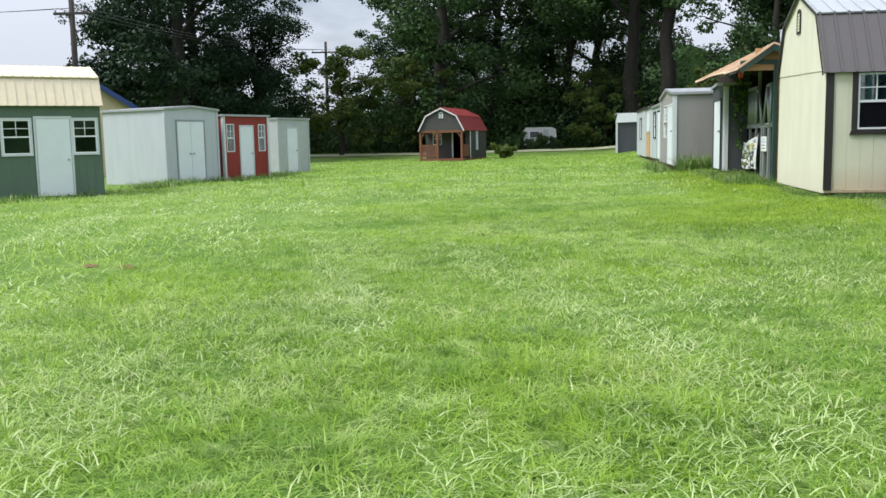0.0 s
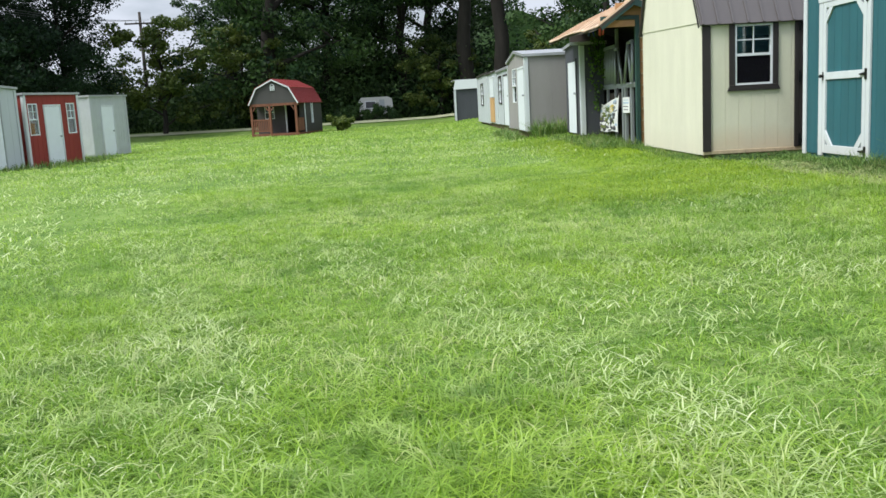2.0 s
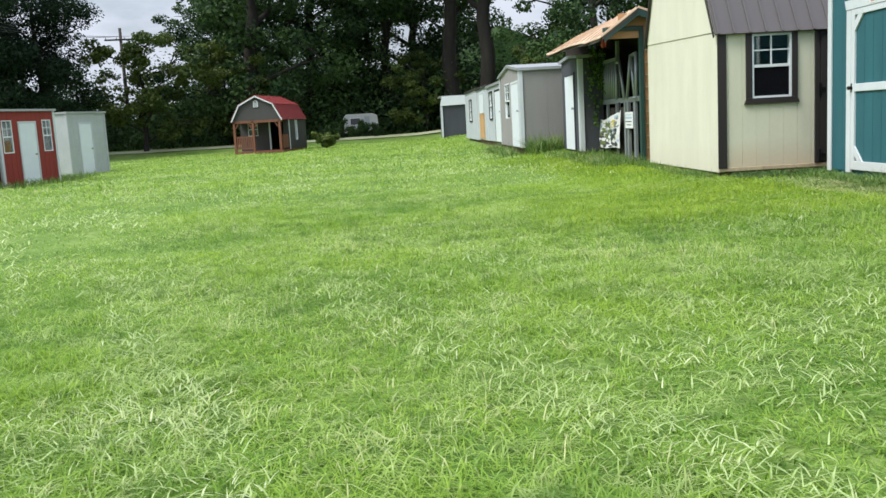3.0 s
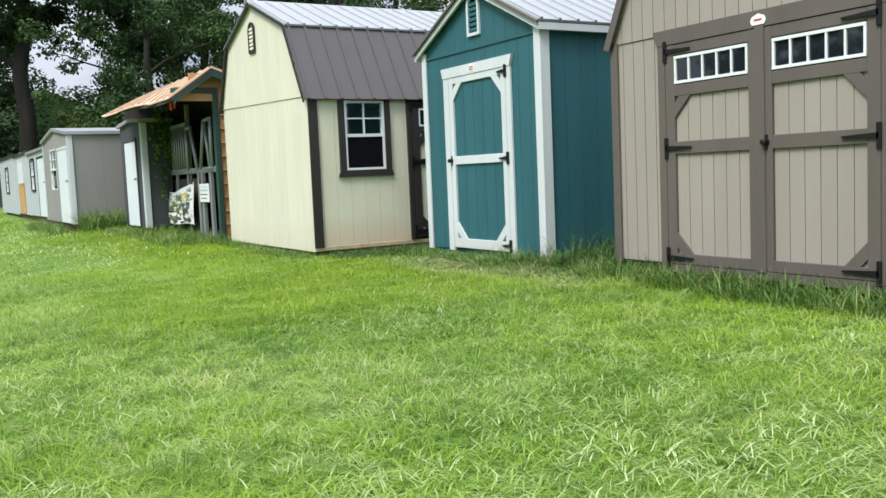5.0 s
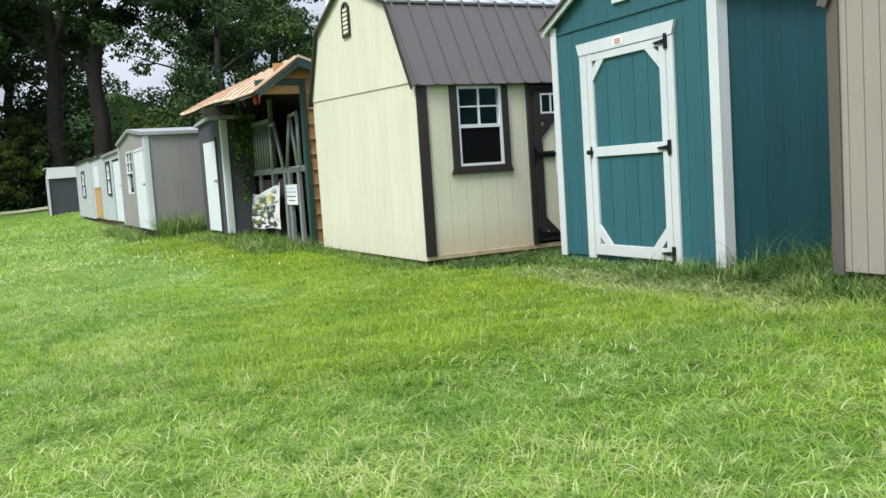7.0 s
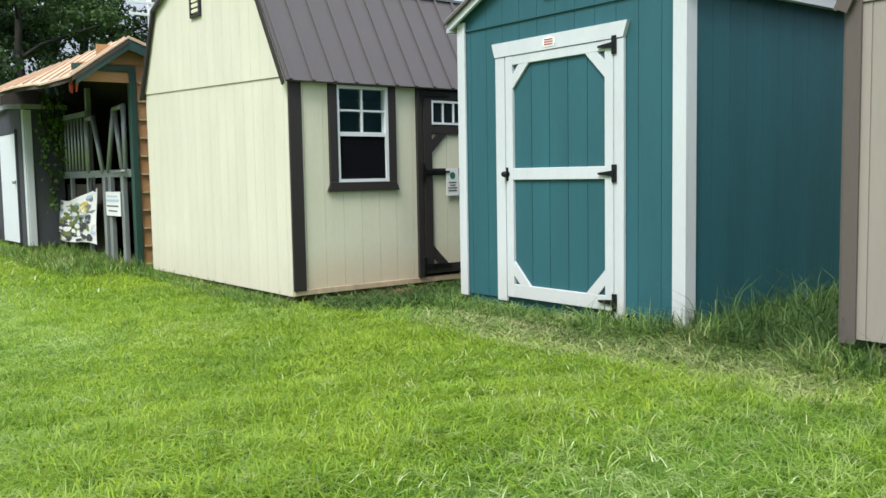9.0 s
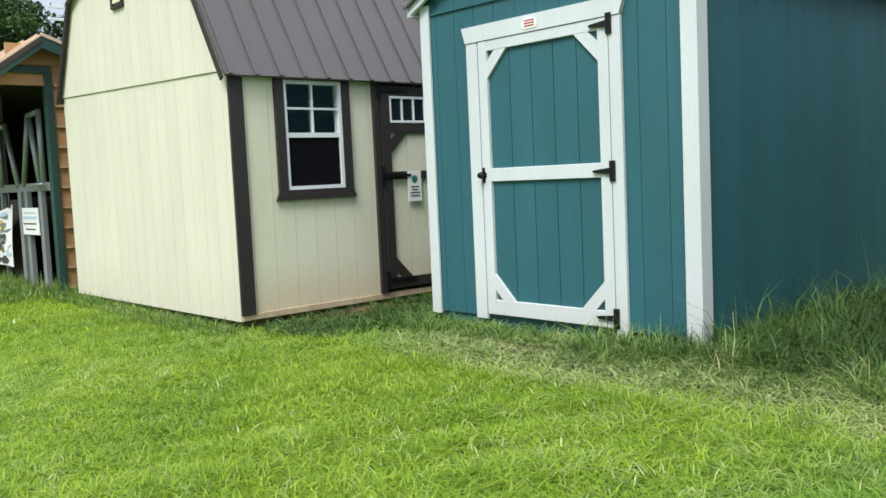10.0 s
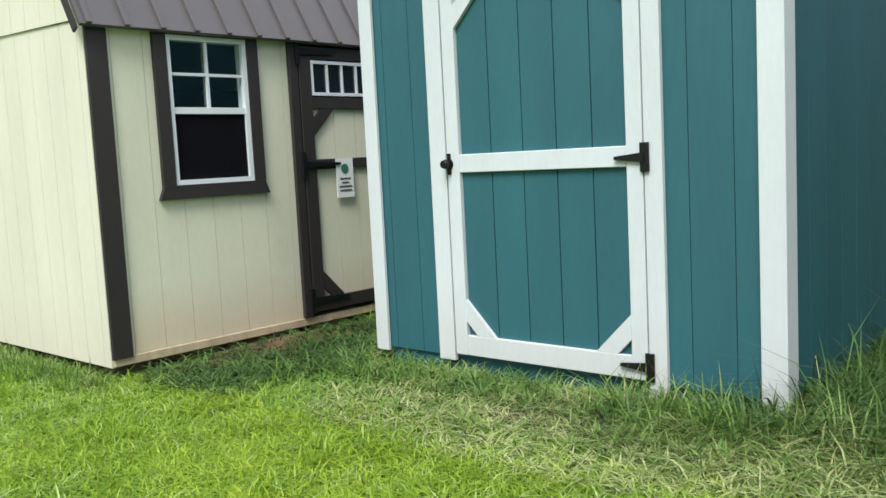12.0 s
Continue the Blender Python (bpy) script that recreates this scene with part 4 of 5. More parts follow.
def stall_barn():
    s = thing("stall_barn", pose(4.22, 20.4, 0), "tan lap-sided stall barn with green trim and open front", "barn")
    m = Matrix.Translation((-4.22, -20.4, 0)) @ BARN
    xl, zl, zp, xr, zr = -0.62, 2.46, 2.90, 2.30, 2.05

    def roof_z(x):
        return zp + (zl - zp) * x / xl if x < 0 else zp + (zr - zp) * x / xr

    # lap boards right of and above the opening, each board leaning a little
    z, h = 0.1, 0.228
    while z < 2.88:
        zt = min(z + h, 2.93)
        u0 = 0.13 if z + h < 2.60 else max(xl + 0.05, xl * (zp - 0.06 - z) / (zp - zl))
        u1 = min(2.2, xr * (zp - 0.06 - z) / (zp - zr))
        if u1 - u0 > 0.1:
            bm = bmesh.new()
            v = [bm.verts.new(p) for p in ((u0, -0.028, z), (u1, -0.028, z), (u1, -0.010, zt), (u0, -0.010, zt), (u0, 0.02, z), (u1, 0.02, z), (u1, 0.02, zt), (u0, 0.02, zt))]
            for q in ((0, 1, 2, 3), (5, 4, 7, 6), (4, 5, 1, 0), (3, 2, 6, 7), (4, 0, 3, 7), (1, 5, 6, 2)):
                bm.faces.new([v[i] for i in q])
            part("lap_board", bm, FIR, s)
            if z < 2.4:
                part("lath", one(box, 0.15, 2.2, -0.043, -0.029, z - 0.008, z + 0.010), SILL_WOOD, s)
        z += h
    # inner walls in dark wood, added so that the inside stays dark
    wall(s, "stall_back", pose(2.1, 5.4, 0, 0, 0, -90), [(0, 1.98), (5.3, 1.98)], 0.05, DARK_BARN_WOOD)
    part("rear_wall", one(slab, [(-0.30, 0.05), (2.2, 0.05), (2.2, roof_z(2.2) - 0.01), (0, zp - 0.01), (-0.30, roof_z(-0.30) - 0.01)], 5.3, 5.36), DARK_BARN_WOOD, s)
    part("loft_partition", one(box, 0.74, 0.78, 0.3, 5.2, 0.05, 1.15), DARK_BARN_WOOD, s)
    # green posts, header, barge boards
    part("post", one(box, 0.045, 0.13, -0.05, 0.05, 0.0, 2.53, None, 0.006), GREEN_STEEL, s)
    part("post", one(box, 0.12, 0.19, 2.02, 2.09, 0.0, 2.50, None, 0.006), GATE_GREY, s)
    part("header", one(box, -0.62, 0.13, -0.045, 0.05, 2.51, 2.59, None, 0.006), GREEN_STEEL, s)
    for a, c in ((xl - 0.02, 0.0), (0.0, xr)):
        za, zc = roof_z(a), roof_z(c)
        part("barge_board", one(slab, [(a, za - 0.13), (c, zc - 0.13), (c, zc - 0.005), (a, za - 0.005)], -0.19, -0.15), GREEN_STEEL, s)
    roof_slope(s, "roof_panel", (xr, zr), (0.0, zp), -0.20, 5.5, TIN, 6.0)
    # dark lining added under the tin to darken the inside
    part("roof_deck", one(slab, [(0.0, zp - 0.06), (xr, zr - 0.06), (xr, zr - 0.008), (0.0, zp - 0.008)], -0.10, 5.45), DARK_BARN_WOOD, s)

    # awning spreads outwards at its far end to fit the camera's view; edge sags
    F0, F1 = Vector((0, -0.20, zp)), Vector((xl - 0.06, -0.20, roof_z(xl - 0.06)))
    B0, B1 = Vector((0, 5.5, zp)), Vector((-1.16, 3.15, 2.37))

    def awning(name, h0, h1, mat, k0=0.0, k1=1.0, n=12, owner=None, ragged=0.0):
        rng = random.Random(77)
        bm = bmesh.new()
        rows = []
        for i in range(n + 1):
            k = k0 + (k1 - k0) * i / n
            a, b = F0.lerp(B0, k), F1.lerp(B1, k)
            b = b + (b - a) * rng.uniform(0, ragged) - Vector((0, 0, 0.02 * math.sin(9 * k)))
            rows.append([bm.verts.new(p + Vector((0, 0, h))) for p, h in ((a, h0), (b, h0), (b, h1), (a, h1))])
        for p, q in zip(rows, rows[1:]):
            for j in range(4):
                bm.faces.new((p[j], p[(j + 1) % 4], q[(j + 1) % 4], q[j]))
        bm.faces.new(rows[0][::-1]), bm.faces.new(rows[-1])
        bmesh.ops.recalc_face_normals(bm, faces=bm.faces)
        return part(name, bm, mat, owner or s)

    # the same added dark lining under the awning side
    awning("roof_deck", -0.06, -0.008, DARK_BARN_WOOD)
    tin = awning("roof_panel", 0.0, 0.022, TIN, ragged=0.07)
    for k in range(12):
        awning("rib", 0.022, 0.042, TIN, 0.02 + 0.083 * k, 0.03 + 0.083 * k, 1, tin)

    # stall front: rails, bars, leaning frames
    def bar(name, a, c, r=0.02):
        return part(name, one(cyl, m @ Vector(a), m @ Vector(c), r, r, 8), GATE_GREY, s)

    def tube(name, u0, u1, d, z0, z1, t=0.03):
        return part(name, one(box, u0, u1, d - t, d + t, z0, z1, m, 0.004), GATE_GREY, s)

    tube("top_rail", 0.0, 2.50, 0.03, 2.09, 2.16)
    tube("mid_rail", 0.0, 4.3, 0.03, 1.21, 1.31)
    for i in range(15):
        u = 0.08 + i * 0.165
        bar("stall_bar", (u, 0.03, 1.31), (u, 0.03, 2.09), 0.022)
    for u in (0.03, 0.80, 1.65, 2.46):
        tube("stile", u - 0.03, u + 0.03, 0.03, 0.1, 1.21)
    for u0, z0, u1, z1 in ((2.58, 1.28, 2.58, 2.04), (2.58, 2.04, 2.86, 2.04), (2.86, 2.04, 3.20, 1.28), (3.42, 1.28, 3.74, 2.10), (3.74, 2.10, 4.12, 2.12), (4.12, 2.12, 4.12, 1.28), (3.78, 2.08, 4.0, 1.28)):
        bar("brace_bar", (u0, 0.0, z0), (u1, 0.0, z1), 0.034)
    for u in (3.28, 3.52, 4.02):
        tube("gate_stile", u - 0.05, u + 0.05, 0.0, 0.05, 1.22)
    bar("latch", (3.8, -0.06, 1.27), (4.28, -0.06, 1.29), 0.018)
    part("kickboard", one(box, 0.06, 3.3, 0.07, 0.11, 0.1, 1.12, m), DARK_BARN_WOOD, s)
    return s


stall_barn()


def banner():
    """A sagging printed banner hung on the stall rail."""
    b = thing("banner", BARN @ pose(0.06, -0.05, 0), "crumpled printed banner hung on the stall rail", "banner")
    W, n, k = 3.0, 30, 12
    bm = bmesh.new()

    def surf(i, j):
        u, v = i / n, j / k
        sag = 0.17 * (1 - (2 * u - 1) ** 2) ** 0.8
        z = 0.28 + v * (0.78 - sag) + 0.02 * math.sin(9 * u)
        return Vector((W * u, -0.03 + 0.022 * math.sin(11 * u + 3 * v) * (0.4 + v), z))

    g = [[bm.verts.new(surf(i, j)) for i in range(n + 1)] for j in range(k + 1)]
    h = [[bm.verts.new(x.co + Vector((0, 0.004, 0))) for x in row] for row in g]
    for j in range(k):
        for i in range(n):
            bm.faces.new((g[j][i], g[j][i + 1], g[j + 1][i + 1], g[j + 1][i])).smooth = True
            bm.faces.new((h[j][i], h[j + 1][i], h[j + 1][i + 1], h[j][i + 1])).smooth = True
    part("sheet", bm, PAPER, b)
    rng = random.Random(11)
    layer = 0.0
    for mat, count in ((GATE_GREY, 70), (INK_SKY, 14), (INK_DARK, 95), (INK_OLIVE, 24), (PAPER, 26), (INK_GOLD, 10), (INK_RED, 9)):
        for _ in range(count):
            u, v = rng.uniform(0.03, 0.97), (rng.uniform(0.03, 0.52) if mat is INK_DARK else rng.uniform(0.03, 0.92))
            if mat is INK_OLIVE:
                u = rng.gauss(0.6, 0.12)
            if mat is INK_RED:
                u, v = rng.gauss(0.18, 0.03), rng.uniform(0.52, 0.70)
            if mat is INK_GOLD:
                u, v = rng.choice((0.33, 0.84)) + rng.uniform(-.02, .02), rng.uniform(0.62, 0.8)
            ru, rz = rng.uniform(0.07, 0.24), rng.uniform(0.02, 0.06)
            bm2 = bmesh.new()
            ring = []
            for q in range(9):
                ang, f = 2 * math.pi * q / 9, rng.uniform(0.55, 1.0)
                ring.append(surf(min(max(u + ru * f * math.cos(ang) / W, 0.01), 0.99) * n, min(max(v + rz * 1.6 * f * math.sin(ang), 0.02), 0.98) * k))
            layer += 0.00002
            lo = [bm2.verts.new(p - Vector((0, 0.003 + layer, 0))) for p in ring]
            hi = [bm2.verts.new(p - Vector((0, 0.004 + layer, 0))) for p in ring]
            bm2.faces.new(hi)
            for q in range(9):
                bm2.faces.new((lo[q], lo[(q + 1) % 9], hi[(q + 1) % 9], hi[q]))
            part("print", bm2, mat, b)
    for u in (0.02, W - 0.05):
        part("tie", one(cyl, (u, -0.02, 1.02), (u - 0.05, 0.0, 1.22), 0.012, 0.012, 6), INK_DARK, b)
    return b


banner()


def notice_board():
    s = thing("notice_board", BARN @ pose(3.43, -0.035, 0), "white printed notice board on the stall gate", "sign")
    part("board", one(box, 0, 0.56, -0.02, -0.004, 0.70, 1.02, None, 0.003), PAPER, s)
    for k, (a, b) in enumerate(((0.07, 0.48), (0.04, 0.52), (0.04, 0.49), (0.11, 0.45))):
        part("print_line", one(box, a, b, -0.024, -0.0205, 0.955 - 0.065 * k, 0.970 - 0.065 * k + (0.016 if k == 1 else 0)), INK_SKY if k < 2 else INK_DARK, s)
    return s


notice_board()


def soil_patch(x, y, rx, ry, seed, mat=SOIL, label="small patch of bare reddish soil in the lawn"):
    rng = random.Random(seed)
    bm = bmesh.new()
    c = bm.verts.new((x, y, float(ground_z(x, y)) + 0.045))
    ring = []
    for k in range(14):
        a, f = 2 * math.pi * k / 14, rng.uniform(0.65, 1.1)
        px, py = x + rx * f * math.cos(a), y + ry * f * math.sin(a)
        ring.append(bm.verts.new((px, py, float(ground_z(px, py)) + 0.012)))
    for k in range(14):
        bm.faces.new((c, ring[k], ring[(k + 1) % 14])).smooth = True
    return tagged(part("soil_patch", bm, mat), label, "soil")


soil_patch(-4.15, 9.05, 0.13, 0.07, 1), soil_patch(-4.62, 9.15, 0.10, 0.05, 2)
soil_patch(5.35, 16.10, 1.05, 0.32, 3), soil_patch(5.14, 13.3, 0.36, 1.25, 4, LITTER, "dark brown litter in front of the teal shed")


# things hanging under the awning
def hanging_cloth(name, x, y, z, w, h, mat):
    rng = random.Random(int(100 * y))
    bm = bmesh.new()
    for k in range(3):
        p = Vector((x + rng.uniform(-0.04, 0.04), y + (k - 1) * w * 0.4, z))
        q = p + Vector((rng.uniform(-0.03, 0.03), rng.uniform(-0.05, 0.05), -h * rng.uniform(0.6, 1)))
        cyl(bm, p, q, w * 0.25, w * 0.13, 7)
    return part(name, bm, mat)


for nm, x, y, z, w, h, mt, lb in (("rope_bundle", 3.55, 21.2, 2.44, 0.10, 0.20, BLUE_METAL, "bundle of bright blue rope hanging under the awning"),
                                  ("feed_bag", 3.62, 20.45, 2.42, 0.10, 0.20, INK_RED, "faded red cloth hanging under the awning")):
    tagged(hanging_cloth(nm, x, y, z, w, h, mt), lb, "cloth")


# ---- far cabin with porch ----
def far_cabin():
    s = thing("porch_cabin", pose(-9.12, 52.6, 0.13, 0, 0, -10.5), "charcoal porch cabin with red gambrel roof and cedar railing", "cabin")
    W, D, zb, ze = 2.75, 4.4, -0.10, 1.60
    prof = [(0, ze), (0.42, 2.35), (W / 2, 2.80), (W - 0.42, 2.35), (W, ze)]
    porch = 1.1
    wall(s, "gable", I4, prof, ze - 0.06, CHARCOAL, (), None)
    wall(s, "inner_wall", pose(0, porch, 0), [(0, ze), (W, ze)], zb, CHARCOAL, ((0.45, 1.0, 0.7, 1.4), (1.72, 2.45, zb, 1.5)), 0.2)
    R = side_m(W, D, "right")
    wall(s, "right_wall", R, [(porch, ze), (D, ze)], zb, CHARCOAL, ((2.3, 2.6, 0.4, 1.45),), 0.2)
    wall(s, "left_wall", side_m(W, D, "left"), [(0, ze), (D - porch, ze)], zb, CHARCOAL, (), 0.2)
    wall(s, "back_wall", side_m(W, D, "back"), prof, zb, CHARCOAL)
    part("deck", one(box, 0, W, -0.02, D, zb - 0.12, zb - 0.002), CEDAR, s)
    part("skid", one(box, 0.1, W - 0.1, 0.1, D - 0.1, -0.5, zb - 0.121), SKID, s)
    for u in (0.0, 1.05, W - 0.22):
        part("post", one(box, u, u + 0.12, 0.0, 0.12, zb, ze - 0.06), CEDAR, s)
        for sg in (-1, 1):
            a = u + 0.06
            if 0 < a + sg * 0.3 < W:
                part("knee_brace", one(slab, [(a + sg * 0.06, 1.15), (a + sg * 0.12, 1.15), (a + sg * 0.36, 1.52), (a + sg * 0.28, 1.52)][::sg], 0.02, 0.09), CEDAR, s)
    part("beam", one(box, 0, W, 0.0, 0.12, ze - 0.20, ze - 0.062), CEDAR, s)
    part("rail", one(box, 0.12, 1.05, 0.02, 0.08, 0.62, 0.70), CEDAR, s)
    part("rail", one(box, 0.12, 1.05, 0.02, 0.08, 0.02, 0.08), CEDAR, s)
    for i in range(9):
        part("baluster", one(box, 0.16 + 0.1 * i, 0.22 + 0.1 * i, 0.03, 0.07, 0.08, 0.62), CEDAR, s)
    part("side_railing", one(box, W - 0.24, W - 0.03, 0.13, porch - 0.05, 0.0, 0.70), CEDAR, s)
    part("corner_board", one(box, W + 0.012, W + 0.03, porch - 0.02, porch + 0.1, zb, ze), WHITE_TRIM, s)
    part("door_casing", one(box, 1.63, 1.72, porch - 0.03, porch - 0.012, zb, 1.5), WHITE_TRIM, s)
    part("window_casing", one(box, 2.28, 2.62, -0.03, -0.012, 0.36, 0.42, R), WHITE_TRIM, s)
    for a in (2.24, 2.60):
        part("window_casing", one(box, a, a + 0.06, -0.03, -0.012, 0.36, 1.5, R), WHITE_TRIM, s)
    window(s, pose(0, porch, 0), 0.45, 1.0, 0.7, 1.4, WHITE_VINYL, None, cols=2, rows=2, screen=False)
    window(s, R, 2.3, 2.6, 0.4, 1.45, WHITE_VINYL, None, cols=1, rows=2, screen=False)
    o = 0.08
    for a, b in (((-0.06, ze - 0.10), (0.42, 2.37)), ((0.36, 2.34), (W / 2, 2.83)), ((W + 0.06, ze - 0.10), (W - 0.42, 2.37)), ((W - 0.36, 2.34), (W / 2, 2.83))):
        roof_slope(s, "roof_panel", a, b, -o, D + o, RED_METAL)
    rake(s, "rake_board", I4, [(-0.06, ze - 0.09), (0.42, 2.38), (W / 2, 2.83), (W - 0.42, 2.38), (W + 0.06, ze - 0.09)], 0.07, WHITE_TRIM, -0.11, -0.082)
    vent(s, I4, W / 2, 2.22, 2.58, 0.26, WHITE_TRIM, WHITE_TRIM)
    return s


far_cabin()


# ---- blue-roofed building, camper, poles and wires ----
def blue_building():
    x, y = -23.29, 34.92
    b = thing("workshop", pose(x, y, 0.36, 0, 0, 46), "tan workshop with a dark blue metal roof", "building")
    W, D = 5.6, 9.0
    prof = [(0, 2.30), (W / 2, 4.05), (W, 2.30)]
    wall(b, "gable_wall", I4, prof, -1.0, TAN_WALL)
    for which in ("left", "right"):
        wall(b, which + "_wall", side_m(W, D, which), [(0.1, 2.3), (D - 0.1, 2.3)], -1.0, TAN_WALL)
    wall(b, "back_wall", side_m(W, D, "back"), prof, -1.0, TAN_WALL)
    for e in (-0.35, W + 0.35):
        roof_slope(b, "roof_panel", (e, 2.10), (W / 2, 4.07), -0.3, D + 0.3, BLUE_METAL, 0.4)
    rake(b, "barge_board", I4, [(-0.35, 2.10), (W / 2, 4.10), (W + 0.35, 2.10)], 0.2, BLUE_METAL, -0.33, -0.301)
    return b


blue_building()


def camper():
    x, y = -2.85, 68.4
    c = thing("camper", pose(x, y, float(ground_z(x, y)), 0, 0, 4) @ Matrix.Scale(0.62, 4), "pale camper trailer parked at the edge of the woods", "camper")
    bm = bmesh.new()
    pts = [(-1.9, 0.5), (1.8, 0.5), (2.0, 1.1), (1.9, 2.35), (1.4, 2.6), (-1.7, 2.6), (-2.0, 2.2)]
    slab(bm, pts, 0, 2.2)
    part("body", bm, CAMPER, c)
    for a, b in ((-1.2, -0.1),):
        part("window_frame", one(box, a - 0.06, b + 0.06, -0.03, -0.002, 1.34, 2.16), WHITE_VINYL, c)
        part("window", one(box, a, b, -0.045, -0.031, 1.4, 2.1), INK_DARK, c)
    part("door", one(box, 0.4, 1.0, -0.03, -0.002, 0.7, 2.3), GATE_GREY, c)
    for a in (-0.6, 0.3):
        w = part("wheel", one(cyl, (a, 0.1, 0.33), (a, 0.3, 0.33), 0.33, 0.33, 16), INK_DARK, c)
    return c


camper()


def utility_pole(x, y, ztop, cross, w, label):
    gz = float(ground_z(x, y))
    p = thing("utility_pole", pose(x, y, gz - 0.05, 0, 0, 6), label, "pole")
    h = ztop - gz
    part("pole", one(cyl, (0, 0, 0), (0, 0, h), 0.17, 0.11, 12), POLE_WOOD, p)
    for k, c in enumerate(cross):
        part("crossarm", one(box, -w, w, -0.16, -0.06, c - gz - 0.06, c - gz + 0.06, None, 0.01), POLE_WOOD, p)
        for u in (-w + 0.1, -0.3, 0.3, w - 0.1):
            part("insulator", one(cyl, (u, -0.11, c - gz + 0.06), (u, -0.11, c - gz + 0.22), 0.045, 0.03, 8), GATE_GREY, p)
    return x, y


def wire(name, a, b, sag, r=0.012):
    cu = bpy.data.curves.new(name, "CURVE")
    cu.dimensions, cu.bevel_depth, cu.bevel_resolution = "3D", r, 0
    sp = cu.splines.new("POLY")
    sp.points.add(16)
    for i in range(17):
        t = i / 16
        p = Vector(a).lerp(Vector(b), t) - Vector((0, 0, sag * 4 * t * (1 - t)))
        sp.points[i].co = (*p, 1)
    cu.materials.append(INK_DARK)
    ob = new(name, cu)
    return tagged(ob, "thin black overhead power line between poles", "cable")


p1 = utility_pole(-23.72, 41.18, 10.5, (7.46, 8.5), 0.85, "weathered wooden utility pole with two crossarms")
p2 = utility_pole(-21.4, 76.2, 9.7, (8.8,), 1.2, "tall distant wooden utility pole with crossarm")
for o in (-0.7, 0.0, 0.7):
    wire("power_line", (p1[0] + o, p1[1], 7.68), (p1[0] - 34 + o, p1[1] + 6, 10.0), 0.5)
    wire("power_line", (p1[0] + o, p1[1], 7.68), (p2[0] + o, p2[1], 9.0), 0.6)


def service_mast():
    s = thing("service_mast", pose(15.1, 48.7, 0), "tall white service mast with crossarms behind the barn roofs", "mast")
    part("mast", one(cyl, (0, 0, -0.1), (0, 0, 9.95), 0.12, 0.09, 12), WHITE_VINYL, s)
    for z in (8.35, 8.85):
        part("crossarm", one(box, -0.95, 0.95, -0.15, -0.09, z, z + 0.12, None, 0.008), WHITE_VINYL, s)
        for u in (-0.8, 0.8):
            part("insulator", one(cyl, (u, -0.12, z + 0.12), (u, -0.12, z + 0.26), 0.04, 0.03, 8), GATE_GREY, s)
    return s


service_mast()
wire("power_line", (15.1, 48.7, 9.80), (50, 52, 13.0), 0.5, 0.02)
wire("power_line", (15.1, 48.7, 9.75), (50, 44, 9.5), 0.5, 0.02)


# ---- trees ----
def quads_mesh(name, centres, normals, sizes, mat, seed=0, aspect=0.6):
    """Many small diamond leaves as one mesh."""
    rng = np.random.default_rng(seed)
    n = len(centres)
    nn = normals / (np.linalg.norm(normals, axis=1, keepdims=True) + 1e-9)
    t = np.cross(nn, rng.normal(size=(n, 3)))
    t /= np.linalg.norm(t, axis=1, keepdims=True) + 1e-9
    b = np.cross(nn, t)
    s = sizes[:, None]
    v = np.stack([centres - t * s, centres - b * s * aspect + nn * s * 0.15, centres + t * s, centres + b * s * aspect + nn * s * 0.15], 1).reshape(-1, 3)
    me = bpy.data.meshes.new(name)
    me.vertices.add(4 * n), me.loops.add(4 * n), me.polygons.add(n)
    me.vertices.foreach_set("co", v.astype(np.float32).ravel())
    me.loops.foreach_set("vertex_index", np.arange(4 * n, dtype=np.int32))
    me.polygons.foreach_set("loop_start", np.arange(0, 4 * n, 4, dtype=np.int32))
    me.update(calc_edges=True)
    me.materials.append(mat)
    return me


def limb(bm, pts, r0, r1, seg=8):
    """A tapering bent tube through the points."""
    rings = []
    n = len(pts)
    for i, p in enumerate(pts):
        d = (pts[min(i + 1, n - 1)] - pts[max(i - 1, 0)]).normalized()
        q = Vector((0, 0, 1)).rotation_difference(d)
        r = r0 + (r1 - r0) * i / (n - 1)
        rings.append([bm.verts.new(p + q @ Vector((r * math.cos(a), r * math.sin(a), 0))) for a in (2 * math.pi * k / seg for k in range(seg))])
    for a, b in zip(rings, rings[1:]):
        for k in range(seg):
            bm.faces.new((a[k], a[(k + 1) % seg], b[(k + 1) % seg], b[k])).smooth = True


